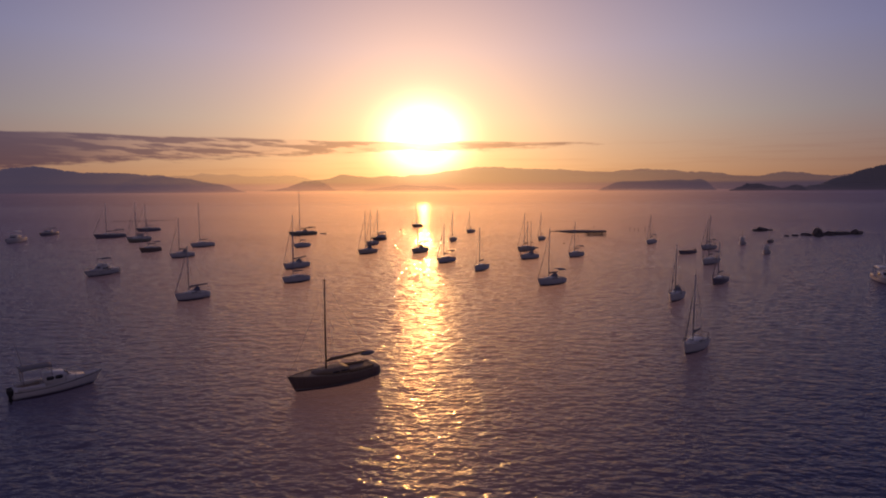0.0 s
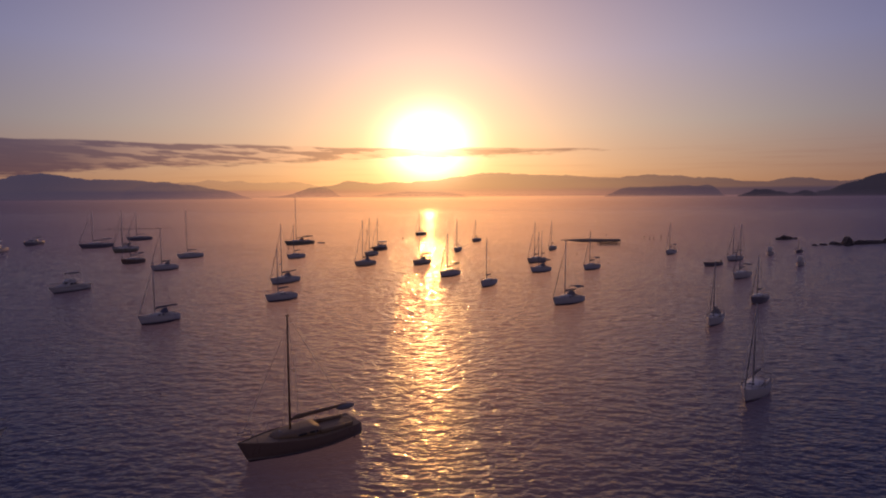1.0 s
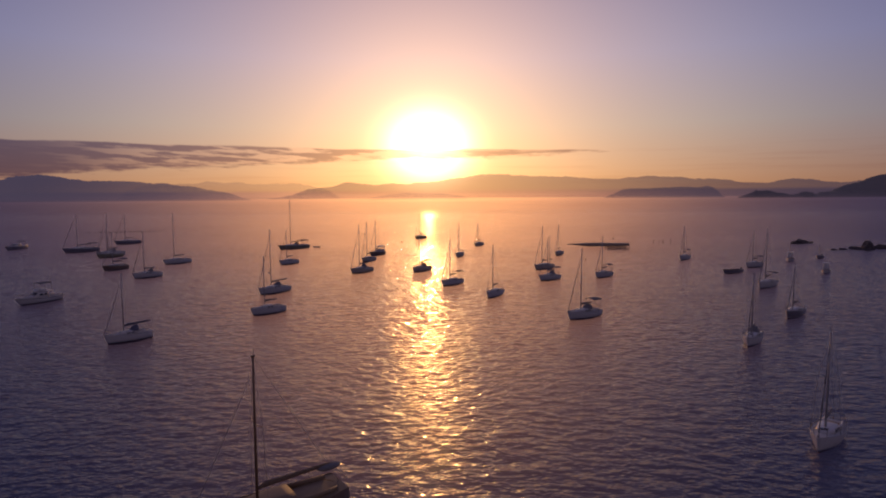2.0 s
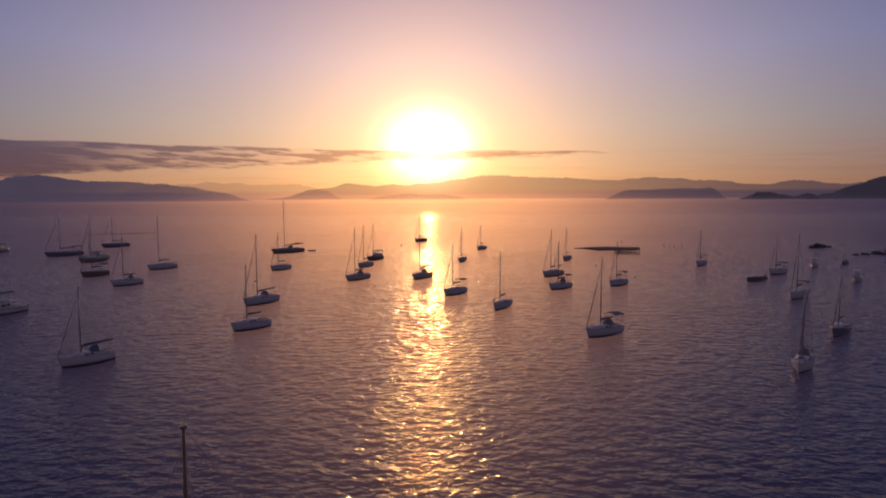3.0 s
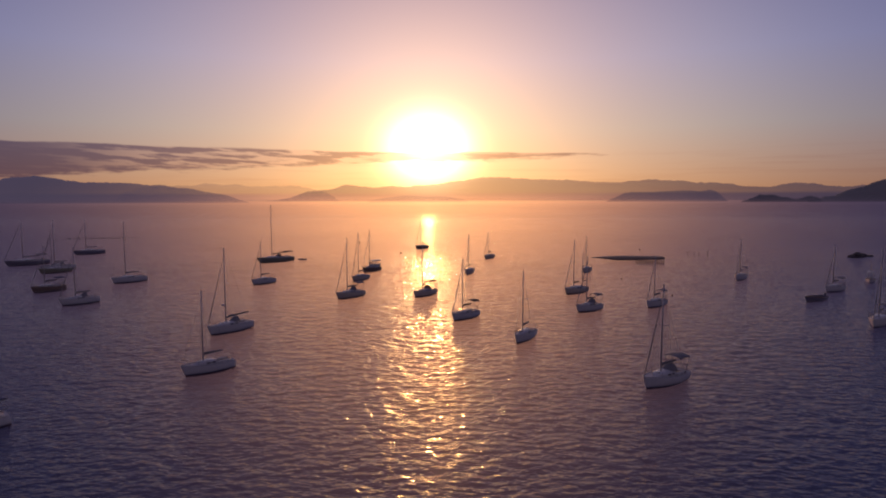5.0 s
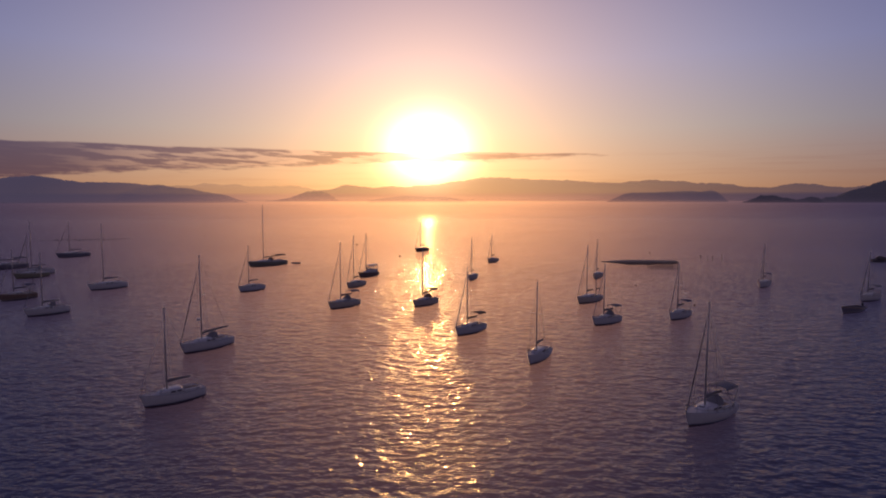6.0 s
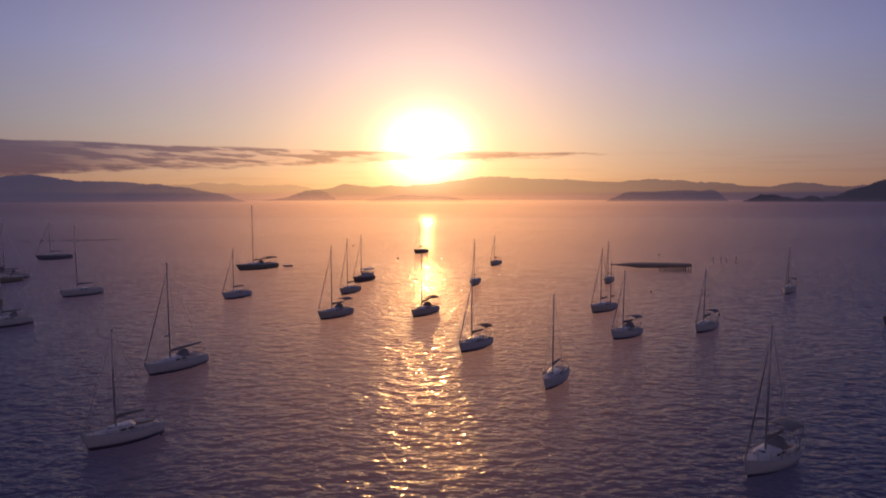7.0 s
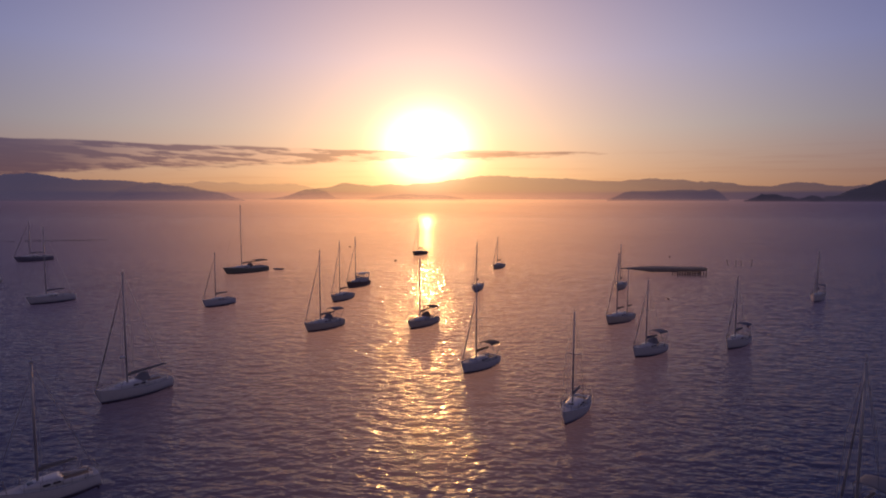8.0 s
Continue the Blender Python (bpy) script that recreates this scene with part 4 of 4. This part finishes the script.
def mooring_buoy(x, y, r, mat, label, name="mooring_buoy", group="mooring buoys"):
    ob = thing(name, x, y, 0.0, (x * 37) % 360, label, "buoy", group)
    part("float", lathe(bmesh.new(), [(0.02, -0.5 * r), (0.7 * r, -0.4 * r), (r, 0.1 * r), (0.92 * r, 0.55 * r), (0.5 * r, 0.9 * r), (0.12 * r, 1.0 * r)]), mat, ob)
    ring = [(0.16 * r * math.cos(t), 0, 1.12 * r + 0.16 * r * math.sin(t)) for t in (2 * math.pi * k / 8 for k in range(9))]
    part("ring", tube(bmesh.new(), ring, 0.035 * r, 5), STEEL, ob)
    return ob


for bx, by, br, bmat in ((40.4, 116.0, 0.22, ORANGE), (43.3, 93.3, 0.19, ORANGE), (-15.6, 180.0, 0.34, ORANGE), (69.7, 190.0, 0.28, RUBBER),
                         (-122.1, 283.0, 0.28, ORANGE), (-134.0, 287.0, 0.26, ORANGE), (-36.5, 226.0, 0.35, RUBBER)):
    mooring_buoy(bx, by, br, bmat, "round orange mooring buoy on the water" if bmat is ORANGE else "round black marker buoy on the water")

# a line of shellfish-farm floats
farm = mooring_buoy(-184.5, 250.0, 0.22, RUBBER, "black float in a shellfish farm line", "farm_float", "farm floats")
rng = random.Random(5)
for row, (ox, oy) in enumerate(((0, 0), (2, 7))):
    for k in range(1, 30):
        t = k / 29
        if rng.random() < 0.16:
            continue
        fx, fy = -184 + ox + 33 * t + rng.uniform(-0.4, 0.4), 250 + oy + 6 * t + rng.uniform(-0.6, 0.6)
        copy_thing(farm, pose(fx, fy, rng.uniform(-0.1, 0.03), rng.uniform(-8, 8), rng.uniform(-8, 8), rng.uniform(0, 360)))


def platform():
    """A long low working platform of weathered boards on piles."""
    ob = thing("pile_platform", 54.0, 154.5, 0.0, 0, "long low weathered timber platform on piles in water", "platform")
    rings = []
    for k in range(25):
        t = k / 24
        px = -10.6 + 21.0 * t
        half = 2.6 * min(1.0, 0.25 + 2.2 * t) * (1.0 if t < 0.9 else 1 - (t - 0.9) * 3)
        z = 0.95 + 0.22 * math.sin(math.pi * min(1, t * 1.2)) + 0.03 * noise.noise((k * 0.7, 0, 0)) + 0.2 * t
        th = 0.14 + 0.80 * min(max((t - 0.05) / 0.28, 0.0), 1.0) - 0.30 * min(max((t - 0.62) / 0.08, 0.0), 1.0)
        rings.append([(px, -half, z - 0.02), (px, -half * 0.5, z + 0.05), (px, half * 0.5, z + 0.05), (px, half, z - 0.02), (px, half * 0.95, z - th), (px, -half * 0.95, z - th)])
    part("deck", loft(bmesh.new(), rings), BOARDS, ob)
    for k in range(12):
        t = k / 11
        for side in (-1, 1):
            px = 3.2 + 7.0 * t
            part("pile", tube(bmesh.new(), [(px, side * 1.7, -1.2), (px + rng.uniform(-0.08, 0.08), side * 1.75, 1.1)], 0.13, 7, 0.11), TIMBER, ob)
    for side in (-1, 1):
        part("beam", block(bmesh.new(), (4.5, side * 1.75, 0.78), (12.0, 0.16, 0.22), 0.03), TIMBER, ob)
    return ob


platform()


def stake(x, y, h, lean, label="thin wooden stake standing in the water"):
    ob = thing("stake", x, y, 0.0, lean * 9, label, "stake", "stakes")
    part("pole", tube(bmesh.new(), [(0, 0, -1.0), (lean * 0.02, 0, h * 0.5), (lean * 0.05, 0, h)], 0.08, 6, 0.05), TIMBER, ob)
    part("crosspiece", tube(bmesh.new(), [(-0.5, 0, h * 0.72), (0.6, 0, h * 0.86)], 0.05, 5, 0.03), TIMBER, ob)


for sx, sy, sh, sl in ((82.2, 173.5, 0.9, 8), (84.0, 174.0, 0.7, -10), (86.4, 173.0, 1.2, 3), (81.0, 175.5, 0.6, 14)):
    stake(sx, sy, sh, sl)


def rock(x, y, w, d, h, seed, label="dark jagged rock above the water", lift=0.0):
    """A broken rock, low and long."""
    bm = bmesh.new()
    bmesh.ops.create_icosphere(bm, subdivisions=4, radius=1.0)
    for v in bm.verts:
        p = v.co.copy()
        k = 1 + 0.35 * noise.noise(p * 1.7 + Vector((seed, 0, 0))) + 0.22 * noise.noise(p * 4 + Vector((0, seed, 0))) + 0.1 * noise.noise(p * 9 + Vector((0, 0, seed)))
        v.co = Vector((p.x * w / 2 * k, p.y * d / 2 * k, p.z * h * k * (1.0 if p.z > 0 else 0.3)))
    ob = part("rock", bm, ROCK, None)
    ob.matrix_world = pose(x, y, lift, 0, 0, seed * 20)
    for f in ob.data.polygons:
        f.use_smooth = False
    return tagged(ob, label, "rock", "rocks")


for k, (rx_, ry_, w, d, h) in enumerate(((129.5, 163.5, 6.5, 3.0, 1.35), (133.8, 164.5, 3.4, 1.8, 0.5), (126.2, 162.0, 2.8, 1.8, 0.7),
                                         (137.5, 141.0, 4.6, 2.8, 2.4), (133.0, 140.5, 4.2, 2.0, 0.9), (128.0, 139.0, 2.6, 1.3, 0.5), (124.5, 138.0, 1.6, 1.0, 0.4),
                                         (142.5, 142.5, 4.2, 2.0, 1.2), (148.0, 144.0, 8.0, 3.0, 1.1), (155.0, 146.0, 6.0, 3.0, 1.6))):
    rock(rx_, ry_, w, d, h, k + 1.3)
